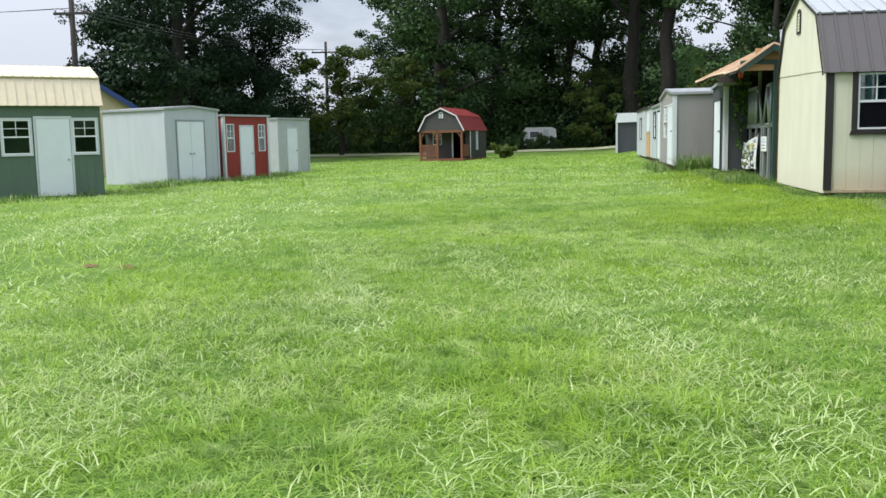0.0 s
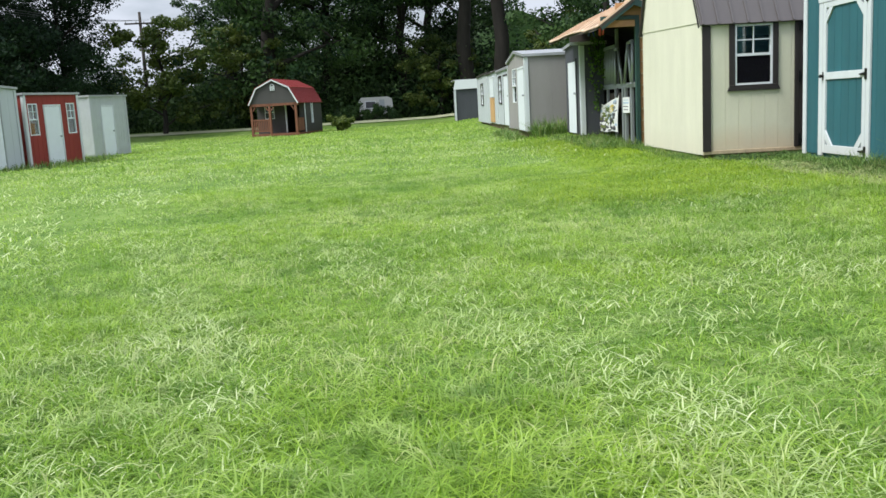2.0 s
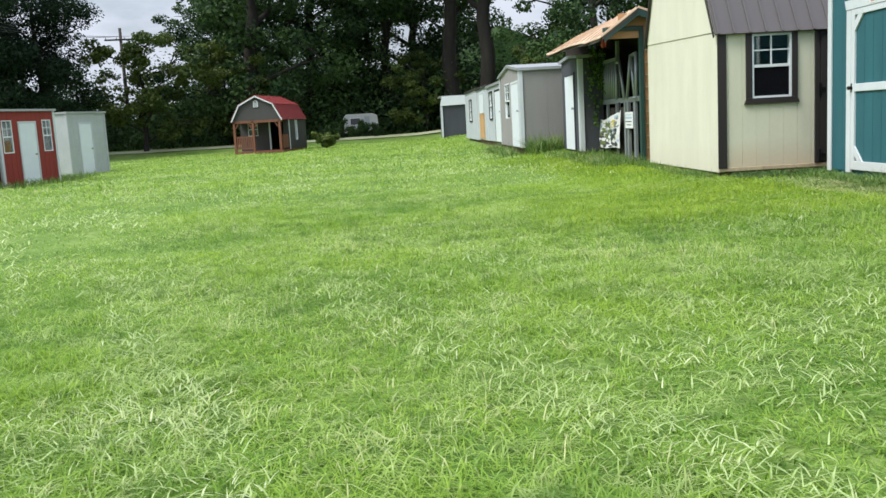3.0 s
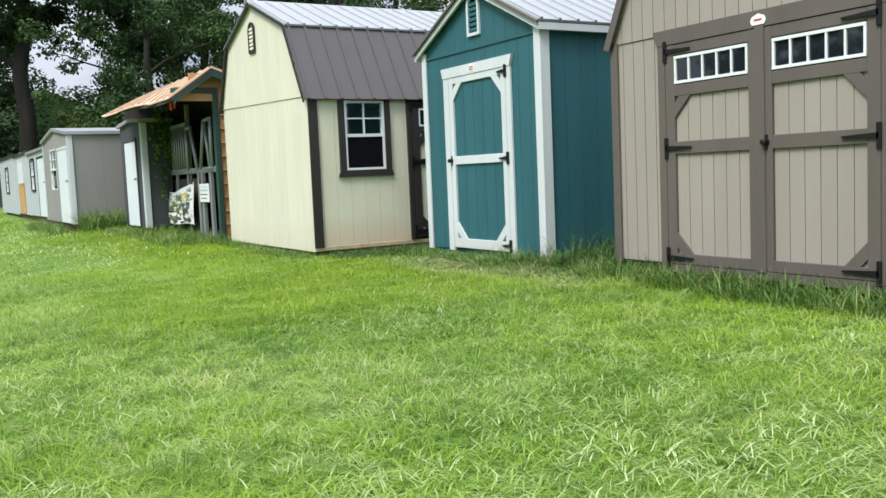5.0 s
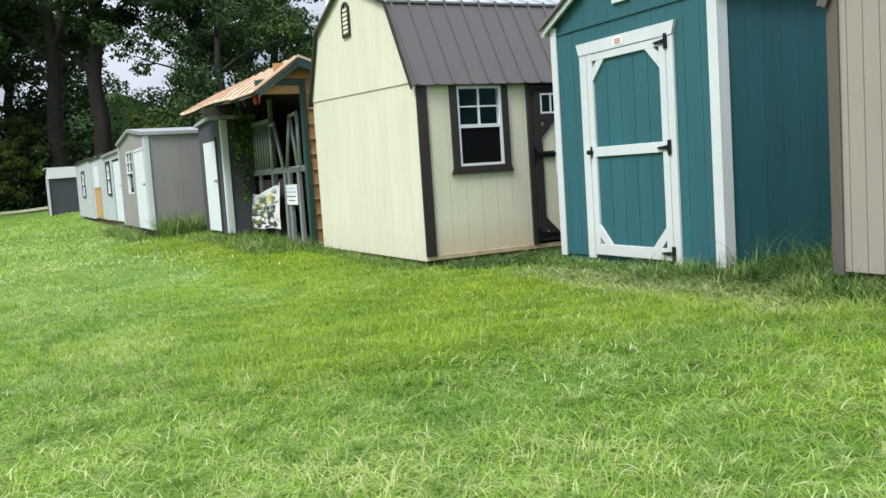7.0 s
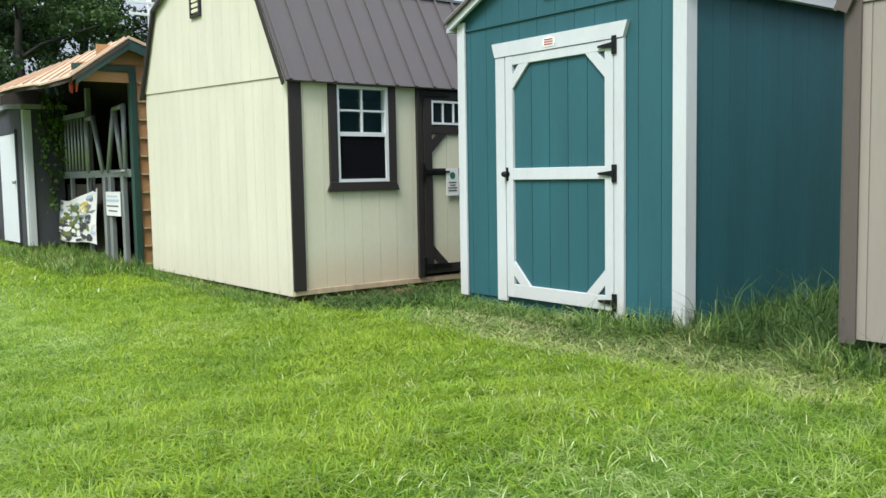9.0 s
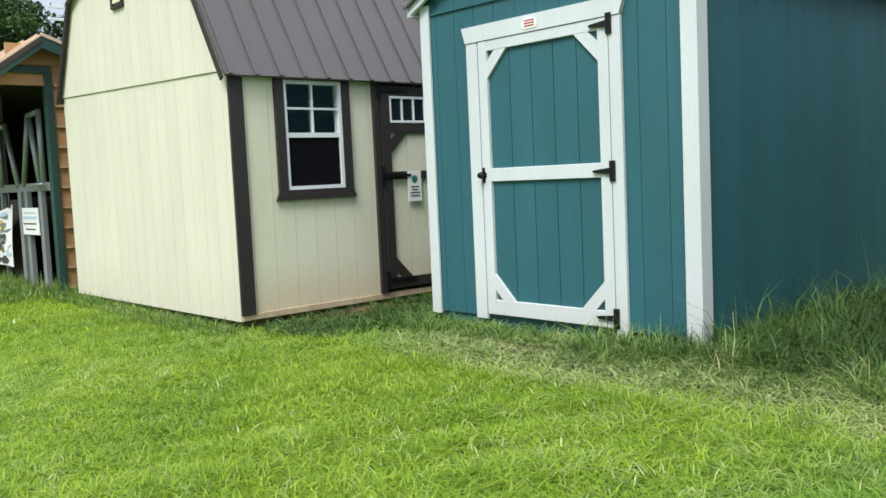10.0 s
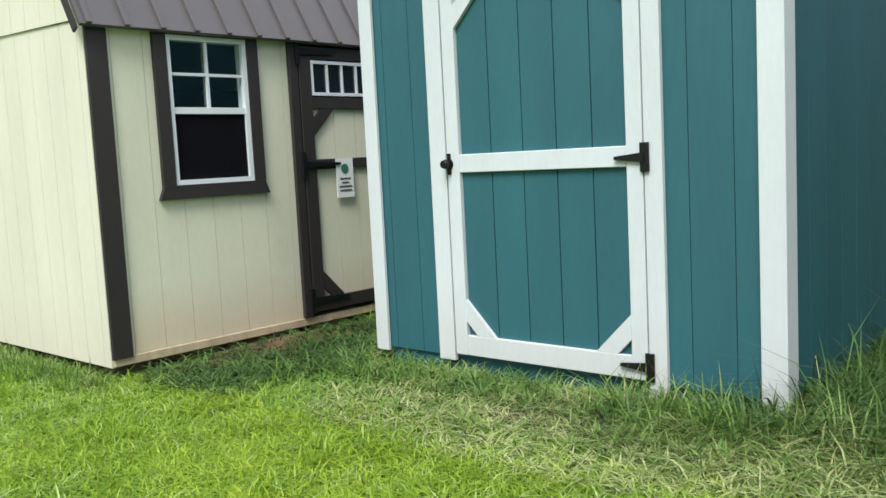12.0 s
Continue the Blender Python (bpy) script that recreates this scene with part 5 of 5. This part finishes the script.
def tree(seed, height, spread, trunk_r, leaf_mat, label, clear=0.3, leaves=7000, leaf=0.30, fork=False, clumps=90):
    """Trunk, bent limbs, and a crown of leaf clumps with gaps between them."""
    rng = random.Random(seed)
    t = thing("tree", pose(0, 0, 0), label, "tree")
    bm = bmesh.new()
    lean = Vector((rng.uniform(-0.06, 0.06), rng.uniform(-0.06, 0.06), 1))
    top = height * 0.8
    spine = [Vector((0, 0, -0.3))]
    for i in range(1, 9):
        spine.append(lean * (top * i / 8) + Vector((rng.uniform(-0.25, 0.25), rng.uniform(-0.25, 0.25), 0)))
    limb(bm, spine, trunk_r, trunk_r * 0.25, 10)
    ends = []
    n_limb = 11
    for k in range(n_limb):
        f = clear + (0.92 - clear) * k / (n_limb - 1)
        base = spine[0].lerp(spine[-1], f)
        j = f * 8
        base = spine[int(j)].lerp(spine[min(int(j) + 1, 8)], j - int(j))
        a = k * 2.4 + rng.uniform(-0.5, 0.5)
        reach = spread * (1.0 - 0.55 * abs(f - 0.5)) * rng.uniform(0.65, 1.0)
        rise = height * rng.uniform(0.06, 0.20)
        pts = [base + Vector((math.cos(a), math.sin(a), 0)) * reach * s + Vector((rng.uniform(-.2, .2), rng.uniform(-.2, .2), rise * s ** 0.7)) for s in (0, 0.3, 0.62, 1.0)]
        limb(bm, pts, trunk_r * 0.42 * (1.1 - f * 0.6), 0.03, 6)
        ends += [pts[2], pts[3], pts[1].lerp(pts[2], 0.6)]
        for _ in range(2):
            s = rng.uniform(0.45, 0.85)
            p = pts[1].lerp(pts[3], s)
            q = p + Vector((rng.uniform(-1, 1), rng.uniform(-1, 1), rng.uniform(-0.2, 0.9))) * spread * 0.28
            limb(bm, [p, p.lerp(q, 0.5) + Vector((0, 0, 0.15)), q], 0.06, 0.015, 5)
            ends.append(q)
    ends.append(spine[-1]), ends.append(spine[-2])
    part("trunk", bm, BARK, t)
    nr = np.random.default_rng(seed)
    ends = np.array([list(e) for e in ends])
    pick = ends[nr.integers(0, len(ends), clumps)] + nr.normal(size=(clumps, 3)) * spread * np.array([0.14, 0.14, 0.09])
    rad = nr.uniform(0.45, 1.25, clumps) * spread * 0.16
    which = nr.choice(clumps, leaves, p=rad ** 2 / (rad ** 2).sum())
    d = nr.normal(size=(leaves, 3))
    d /= np.linalg.norm(d, axis=1, keepdims=True)
    r = rad[which][:, None] * nr.uniform(0.25, 1.15, (leaves, 1)) ** 0.6
    c = pick[which] + d * r * np.array([1, 1, 0.62])
    me = quads_mesh("crown", c, d + nr.normal(size=d.shape) * 0.7 + np.array([0, 0, 0.4]), nr.uniform(0.6, 1.3, leaves) * leaf, leaf_mat, seed)
    ob = new("crown", me)
    ob.parent = t
    return t


def place_tree(src, x, y, s=1.0, rz=0.0, sz=None):
    m = pose(x, y, float(ground_z(x, y)), 0, 0, rz) @ Matrix.Diagonal((s, s, sz or s, 1))
    return copy_thing(src, m)


OAK = "dense dark green oak with a thick trunk"
kinds = [tree(1, 19, 7.5, 0.55, LEAF, OAK, 0.14, 22000, 0.145, clumps=170), tree(2, 22, 7.0, 0.50, LEAF, OAK, 0.18, 21000, 0.145, clumps=150),
         tree(3, 17, 6.5, 0.42, LEAF, OAK, 0.12, 21000, 0.145, clumps=160), tree(4, 24, 6.0, 0.62, LEAF, "tall dark oak with a long bare trunk", 0.40, 16000, 0.145, clumps=110),
         tree(6, 19, 7.6, 0.55, LEAF_DARK, OAK, 0.10, 27000, 0.135, clumps=210),
         tree(5, 9, 4.2, 0.20, LEAF_PALE, "low pale green tree at the wood's edge", 0.08, 12000, 0.13, clumps=90)]
homes = [(at0(-17.6, 60), 4, 1.08, 20), (at0(-18.0, 67), 4, 1.1, 80), (at0(-13.0, 65), 4, 0.64, 140), (at0(-20.5, 62), 4, 0.62, 60), (at0(-40, 60), 2, 1.1, 60),
         ((-10.8, 70), 0, 1.2, 200), ((-7.0, 74), 1, 0.95, 10), ((-0.8, 74), 2, 1.15, 95), ((-14.5, 78), 2, 0.8, 95), ((3.9, 69.5), 3, 1.0, 30), ((6.0, 68.0), 3, 1.05, 120),
         ((1.6, 80), 0, 1.0, 300), ((13.0, 70), 3, 0.95, 45), ((17.5, 66), 2, 1.1, 15), ((22.5, 66), 0, 1.0, 190), ((28, 60), 1, 0.9, 260), ((-12.5, 86), 1, 0.8, 33),
         ((11.5, 57), 2, 0.85, 210), ((33, 47), 2, 0.9, 88), ((20.0, 51), 3, 0.7, 77), ((40, 40), 0, 0.8, 12), ((44, 26), 1, 0.8, 70), ((5, 86), 3, 1.0, 110),
         # out of view, added with the ring for dark window reflections
         ((-60, 62), 1, 1.0, 10), ((-50, 40), 0, 1.0, 50), ((48, 4), 2, 1.0, 90), ((-44, 8), 2, 1.0, 130),
         (at0(-7.6, 67), 5, 0.95, 20), ((10.5, 63.5), 5, 0.8, 110), ((2.0, 70.5), 5, 0.7, 210), ((-12.8, 71), 5, 0.9, 300)]
for (hx, hy), k, sc, rz in homes:
    place_tree(kinds[k], hx, hy, sc, rz)
for k in kinds:
    for c in list(k.children):
        bpy.data.objects.remove(c)
    bpy.data.objects.remove(k)


def thicket():
    """The dense undergrowth along the edge of the wood, one uneven bank of leaves."""
    nr = np.random.default_rng(9)
    n_c = 620
    cx = nr.uniform(-42, 34, n_c)
    cy = 69.0 + nr.uniform(0, 9, n_c) + 0.05 * np.abs(cx)
    hgt = np.clip(nr.gamma(2.2, 1.5, n_c) * np.where(cy > 72, 1.3, 0.8), 0.7, 7.5)
    gap = np.abs(cx + 3.2 + 0.058 * (cy - 69)) < 1.9
    hgt = np.where(gap & (cy < 70.5), 0.5, hgt)
    which = nr.choice(n_c, 120000, p=hgt ** 1.6 / (hgt ** 1.6).sum())
    d = nr.normal(size=(120000, 3))
    d /= np.linalg.norm(d, axis=1, keepdims=True)
    d[:, 2] = np.abs(d[:, 2])
    r = nr.uniform(0.5, 1.05, (120000, 1))
    c = np.stack([cx[which], cy[which], ground_z(cx[which], cy[which])], -1) + d * r * np.stack([0.9 + 0.25 * hgt[which], 0.9 + 0.2 * hgt[which], hgt[which]], -1)
    ob = new("undergrowth", quads_mesh("undergrowth", c, d + nr.normal(size=d.shape) * 0.5, nr.uniform(0.08, 0.20, 120000), LEAF, 3))
    return tagged(ob, "dense dark undergrowth along the wood's edge", "bushes", kind="stuff")


thicket()


def woods_backdrop():
    """Added closed ring of far woodland: fills sky gaps; unseen behind, darkens window reflections."""
    n = 220
    rng = np.random.default_rng(8)
    a = np.linspace(0, 2 * np.pi, n, endpoint=False)
    h = 7.0 + 2.2 * np.sin(a * 9 + 1) + 1.6 * np.sin(a * 23) + rng.uniform(-1.2, 1.2, n)
    bm = bmesh.new()
    rows = []
    for k, f in enumerate((0.0, 0.35, 0.7, 1.0)):
        r = 92 + 3.0 * f + rng.uniform(-1.2, 1.2, n)
        rows.append([bm.verts.new((r[i] * math.cos(a[i]) - 2, r[i] * math.sin(a[i]) + 6, -1.5 + (h[i] + 1.5) * f)) for i in range(n)])
    for lo, hi in zip(rows, rows[1:]):
        for i in range(n):
            j = (i + 1) % n
            bm.faces.new((lo[j], lo[i], hi[i], hi[j]))
    return tagged(part("backdrop", bm, LEAF), "added backdrop ring of dark woodland round the field", "woods", kind="structure")


woods_backdrop()


def bush(x, y, h, w, seed, label, mat=LEAF_PALE, n=1500, leaf=0.09):
    nr = np.random.default_rng(seed)
    b = thing("bush", pose(x, y, float(ground_z(x, y))), label, "bush")
    bm = bmesh.new()
    for k in range(6):
        a = k * 1.05
        limb(bm, [Vector((0, 0, -0.05)), Vector((math.cos(a) * w * 0.3, math.sin(a) * w * 0.3, h * 0.5)), Vector((math.cos(a) * w * 0.7, math.sin(a) * w * 0.7, h * 0.85))], 0.02, 0.006, 5)
    part("stems", bm, BARK, b)
    c0 = nr.normal(size=(14, 3)) * np.array([w * 0.45, w * 0.45, h * 0.22]) + np.array([0, 0, h * 0.5])
    wh = nr.integers(0, 14, n)
    d = nr.normal(size=(n, 3))
    d /= np.linalg.norm(d, axis=1, keepdims=True)
    c = c0[wh] + d * nr.uniform(0.2, 1, (n, 1)) * min(w, h) * 0.3
    c[:, 2] = np.maximum(c[:, 2], 0.03)
    ob = new("leaves", quads_mesh("leaves", c, d + nr.normal(size=d.shape) * 0.6, nr.uniform(0.6, 1.3, n) * leaf, mat, seed))
    ob.parent = b
    return b


bush(-4.5, 54.5, 0.95, 0.6, 21, "young pale green shrub beside the cabin")
bush(-4.3, 56.5, 0.7, 0.5, 22, "young pale green shrub beside the cabin")
for bx in (-5.2, -4.1, -3.0, -2.0):
    bush(bx, 67.3 + 0.1 * bx, 1.05, 0.9, int(90 + bx * 3), "low dark hedge shrub in front of the camper", LEAF, 1600, 0.08)


def vines():
    nr = np.random.default_rng(31)
    v = thing("vine", pose(3.97, 23.50, 0), "leafy vine hanging down the dark shed's side", "vine")
    bm = bmesh.new()
    pts_all = []
    for k in range(7):
        x0 = 0.06 + 0.042 * k
        z = 2.42
        pts = []
        ln = nr.uniform(0.5, 1.6)
        for i in range(7):
            pts.append(Vector((x0 + nr.normal() * 0.05, -0.05 + nr.normal() * 0.02, z - ln * i / 6)))
        limb(bm, pts, 0.008, 0.003, 5)
        pts_all += pts
    part("stems", bm, BARK, v)
    P = np.array([list(p) for p in pts_all])
    n = 420
    c = P[nr.integers(0, len(P), n)] + nr.normal(size=(n, 3)) * np.array([0.04, 0.05, 0.12])
    ob = new("leaves", quads_mesh("leaves", c, nr.normal(size=(n, 3)) + np.array([-1, -1.2, 0.4]), nr.uniform(0.022, 0.042, n), VINE, 4, 0.8))
    ob.parent = v


vines()


# ---- grass ----
def blades(name, x, y, h, w, lean, mat, seed, label, category="grass", curl=1.0, z_off=0.0):
    """Bent blades, each an island of three faces."""
    rng = np.random.default_rng(seed)
    n = len(x)
    z = ground_z(x, y) + z_off
    a = rng.uniform(0, 2 * np.pi, n)
    fx, fy = np.cos(a), np.sin(a)
    sa = a + np.pi / 2 + rng.normal(size=n) * 0.5
    sx, sy = np.cos(sa) * w / 2, np.sin(sa) * w / 2
    l = lean * h
    P = lambda f, up, k: np.stack([x + fx * l * f + sx * k, y + fy * l * f + sy * k, z + h * up], -1)
    droop = np.clip(1.0 - 0.35 * lean * curl, 0.15, 1.0)
    v = np.stack([P(0, -0.08, -1), P(0, -0.08, 1), P(0.38, 0.55 * (0.5 + 0.5 * droop), -0.8), P(0.38, 0.55 * (0.5 + 0.5 * droop), 0.8), P(1.0, droop, 0)], 1).reshape(-1, 3)
    me = bpy.data.meshes.new(name)
    me.vertices.add(5 * n), me.loops.add(7 * n), me.polygons.add(2 * n)
    me.vertices.foreach_set("co", v.astype(np.float32).ravel())
    base = np.arange(n, dtype=np.int32)[:, None] * 5
    me.loops.foreach_set("vertex_index", (base + np.array([[0, 1, 3, 2, 2, 3, 4]], dtype=np.int32)).ravel())
    me.polygons.foreach_set("loop_start", (np.arange(n, dtype=np.int32)[:, None] * 7 + np.array([[0, 4]], dtype=np.int32)).ravel())
    me.update(calc_edges=True)
    me.materials.append(mat)
    return tagged(new(name, me), label, category, kind="stuff")


def wander(x, y, s, seed):
    """A cheap smooth field, about 0 to 1."""
    r = np.random.default_rng(seed)
    f = 0
    for _ in range(7):
        k = r.normal(size=2) / s
        f = f + np.sin(k[0] * x + k[1] * y + r.uniform(0, 6.3))
    return 0.5 + f / 7


FOOT = ((5.30, 9.1, 12.90, 15.25), (4.30, 9.3, 16.28, 19.92), (5.18, 10.2, 8.25, 11.58), (4.45, 9, 20.0, 26.6), (3.82, 6.1, 23.6, 25.65), (2.75, 6.4, 26.6, 46.9))


def clear_of_sheds(x, y):
    ok = np.ones(len(x), bool)
    for x0, x1, y0, y1 in FOOT:
        ok &= ~((x > x0) & (x < x1) & (y > y0) & (y < y1))
    return ok


def sow(n, x0, x1, y0, y1, seed, bias=None):
    r = np.random.default_rng(seed)
    x, y = r.uniform(x0, x1, n), r.uniform(y0, y1, n)
    keep = clear_of_sheds(x, y)
    if bias is not None:
        keep &= r.uniform(0, 1, n) < bias(x, y)
    return x[keep], y[keep], r


def lawn(name, n, x0, x1, y0, y1, h, w, seed, bias=None, mat=GRASS):
    x, y, r = sow(n, x0, x1, y0, y1, seed, bias)
    tall = 0.42 + 1.15 * wander(x, y, 0.9, 5) * wander(x, y, 0.14, 6) + 0.5 * wander(x, y, 0.07, 8) * wander(x, y, 0.4, 9) + 0.25 * wander(x, y, 3.5, 7)
    m = len(x)
    hh = h * tall * r.uniform(0.55, 1.35, m)
    return blades(name, x, y, hh, w * r.uniform(0.6, 1.3, m), np.clip(r.normal(1.75, 0.75, m), 0.2, 3.2), mat, seed, "ankle-high bright green lawn grass with pale blades")


# the strip walked over and looked at from near
near = lambda x, y: np.clip(1.25 - np.hypot(np.maximum(np.abs(x - 1.5) - 2.4, 0), np.maximum(np.abs(y - 8.5) - 7.5, 0)) / 3.0, 0, 1)
fade = lambda v, a, b, s: np.clip((v - a) / s, 0, 1) * np.clip((b - v) / s, 0, 1)
bare = lambda x, y: np.where((x > 4.3) & (y > 15.35) & (y < 16.4) | (x > 5.05) & (x < 5.4) & (y > 11.6) & (y < 15.3), 0.10, np.where((x > 4.45 + 0.35 * wander(x, y, 0.5, 97)) & (y > 11.5) & (y < 15.3), 0.35, 1.0))
lawn("grass", 410000, -4.2, 7.0, 1.8, 18.5, 0.076, 0.0068, 41, lambda x, y: near(x, y) * bare(x, y))
lawn("grass", 110000, -15.0, 9.0, -3.0, 30.0, 0.10, 0.0150, 42, lambda x, y: np.clip(1 - 1.15 * near(x, y), 0, 1) * fade(x, -15, 9, 3) * fade(y, -3, 30, 4))
lawn("grass", 60000, -15.5, 6.0, 22.0, 62.0, 0.12, 0.034, 43, lambda x, y: fade(x, -15.5, 6, 2) * fade(y, 22, 62, 5))


def swaths(x, y):
    """Where the mower dropped its cuttings: bending bands and loose drifts."""
    band = np.exp(-((np.sin(0.55 * x + 0.25 * y + 1.2 * wander(x, y, 4.0, 91)) - 0.55) / 0.38) ** 2)
    return np.clip((wander(x, y, 0.30, 92) - 0.36) * 2.4, 0, 1) * np.clip(0.42 + 0.6 * band, 0, 1)


def cuttings(n, x0, x1, y0, y1, size, w, seed, bias):
    """Pale cut blades lying on the lawn, nearly flat."""
    x, y, r = sow(n, x0, x1, y0, y1, seed, lambda x, y: swaths(x, y) * bias(x, y))
    m = len(x)
    h = size * r.uniform(0.22, 0.5, m)
    return blades("cut_grass", x, y, h, w * r.uniform(0.6, 1.3, m), np.clip(r.normal(2.6, 0.8, m), 0.8, 4.2), CUT_GRASS, seed, "pale cut grass lying in drifts on the lawn", "cuttings", 0.3, size * 0.32)


cuttings(165000, -4.2, 6.0, 1.8, 16.0, 0.085, 0.0065, 101, lambda x, y: near(x, y) * np.clip(1.0 - (y - 10.2) / 2.4, 0.12, 1))
cuttings(60000, -12.0, 5.0, 4.0, 34.0, 0.12, 0.016, 102, lambda x, y: np.clip(1 - 1.4 * near(x, y), 0, 1) * fade(x, -12, 5, 3) * fade(y, 4, 34, 4))
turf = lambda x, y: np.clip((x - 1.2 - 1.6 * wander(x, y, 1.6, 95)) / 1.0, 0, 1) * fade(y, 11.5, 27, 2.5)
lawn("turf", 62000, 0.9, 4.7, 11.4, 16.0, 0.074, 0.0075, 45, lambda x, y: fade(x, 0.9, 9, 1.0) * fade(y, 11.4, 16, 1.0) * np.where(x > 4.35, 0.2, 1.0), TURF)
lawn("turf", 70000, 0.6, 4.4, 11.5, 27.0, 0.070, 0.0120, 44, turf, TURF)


def tufts(n, x0, x1, y0, y1, h, w, seed, mat=WEED, lean=0.9, label="long unmown weeds along the shed's foot"):
    x, y, r = sow(n, x0, x1, y0, y1, seed)
    cx, cy = np.round(x * 7) / 7, np.round(y * 7) / 7
    x2, y2 = cx + (x - cx) * 0.55, cy + (y - cy) * 0.55
    ok = clear_of_sheds(x2, y2)
    x2, y2 = x2[ok], y2[ok]
    m = len(x2)
    return blades("weeds", x2, y2, h * r.uniform(0.35, 1.2, m), w * r.uniform(0.6, 1.3, m), np.clip(r.normal(lean, 0.4, m), 0.15, 2.0), mat, seed + 1, label, "weeds")


tufts(4200, 5.20, 7.6, 11.70, 12.88, 0.34, 0.009, 51, WEED_SHADED, 1.3)
tufts(1100, 5.05, 5.6, 11.6, 13.0, 0.24, 0.009, 84, WEED_SHADED, 1.5)
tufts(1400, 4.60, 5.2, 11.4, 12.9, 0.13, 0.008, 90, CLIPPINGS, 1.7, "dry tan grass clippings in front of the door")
tufts(600, 5.35, 7.4, 11.75, 12.86, 0.52, 0.0065, 91, WEED_SHADED, 1.0)
tufts(130, 5.35, 7.4, 11.70, 12.86, 0.66, 0.0040, 81, WEED, 1.1, "tall thin seed stalks in the gap between sheds")
tufts(1500, 4.75, 5.30, 11.4, 13.4, 0.20, 0.007, 82, lean=1.7)
tufts(1400, 4.70, 5.35, 11.4, 14.2, 0.12, 0.006, 83, CLIPPINGS, 1.8, "dry tan grass clippings in front of the door")
tufts(1300, 5.10, 7.0, 11.62, 12.86, 0.20, 0.007, 63, CLIPPINGS, 1.6)
tufts(700, 5.02, 5.30, 12.3, 13.6, 0.26, 0.008, 52)
tufts(900, 4.95, 5.32, 12.9, 15.3, 0.12, 0.007, 53, lean=1.2)
tufts(3600, 4.80, 5.26, 8.2, 11.8, 0.24, 0.008, 54)
tufts(900, 4.95, 5.24, 8.2, 11.8, 0.30, 0.007, 85, WEED_SHADED, 1.0)
tufts(5200, 4.35, 7.0, 15.25, 16.2, 0.13, 0.012, 55, WEED_SHADED, 1.6)
tufts(1300, 4.60, 5.34, 11.9, 15.2, 0.11, 0.012, 88, WEED, 1.7)
tufts(1800, 4.95, 5.34, 12.9, 15.3, 0.14, 0.009, 89, WEED, 1.3)
tufts(2600, 3.98, 4.26, 16.2, 20.0, 0.13, 0.007, 56)
tufts(2600, 3.3, 4.42, 20.0, 23.8, 0.22, 0.010, 57)
tufts(1000, 2.95, 3.8, 25.6, 26.62, 0.60, 0.014, 58)
tufts(900, 2.35, 2.72, 26.5, 31.5, 0.34, 0.014, 59)
tufts(900, 3.15, 3.62, 23.6, 25.8, 0.16, 0.010, 60)
tufts(1100, -13.7, -12.4, 26.5, 31.5, 0.34, 0.025, 61)
tufts(1300, -13.2, -11.0, 30.5, 36.5, 0.30, 0.025, 86)
tufts(700, -16.0, -12.6, 20.4, 23.6, 0.26, 0.025, 87)
tufts(8500, 4.35, 5.4, 11.2, 14.8, 0.080, 0.008, 71, CLIPPINGS, 1.9, "dry tan grass clippings in front of the door")
tufts(5000, -2.0, 4.5, 4.5, 13.5, 0.10, 0.006, 72, CLIPPINGS, 1.8, "scattered dry clippings on the lawn")


# ---- groups of alike things ----
GROUPS = {"shed": "sheds set out round the field", "tree": "trees along the wood's edge", "cable": "overhead lines", "pole": "utility poles", "bush": "shrubs by the lane", "soil": "bare spots in the lawn"}
for ob in scene.objects:
    if ob.parent is None and ob.get("category") in GROUPS:
        ob["group"] = GROUPS[ob["category"]]
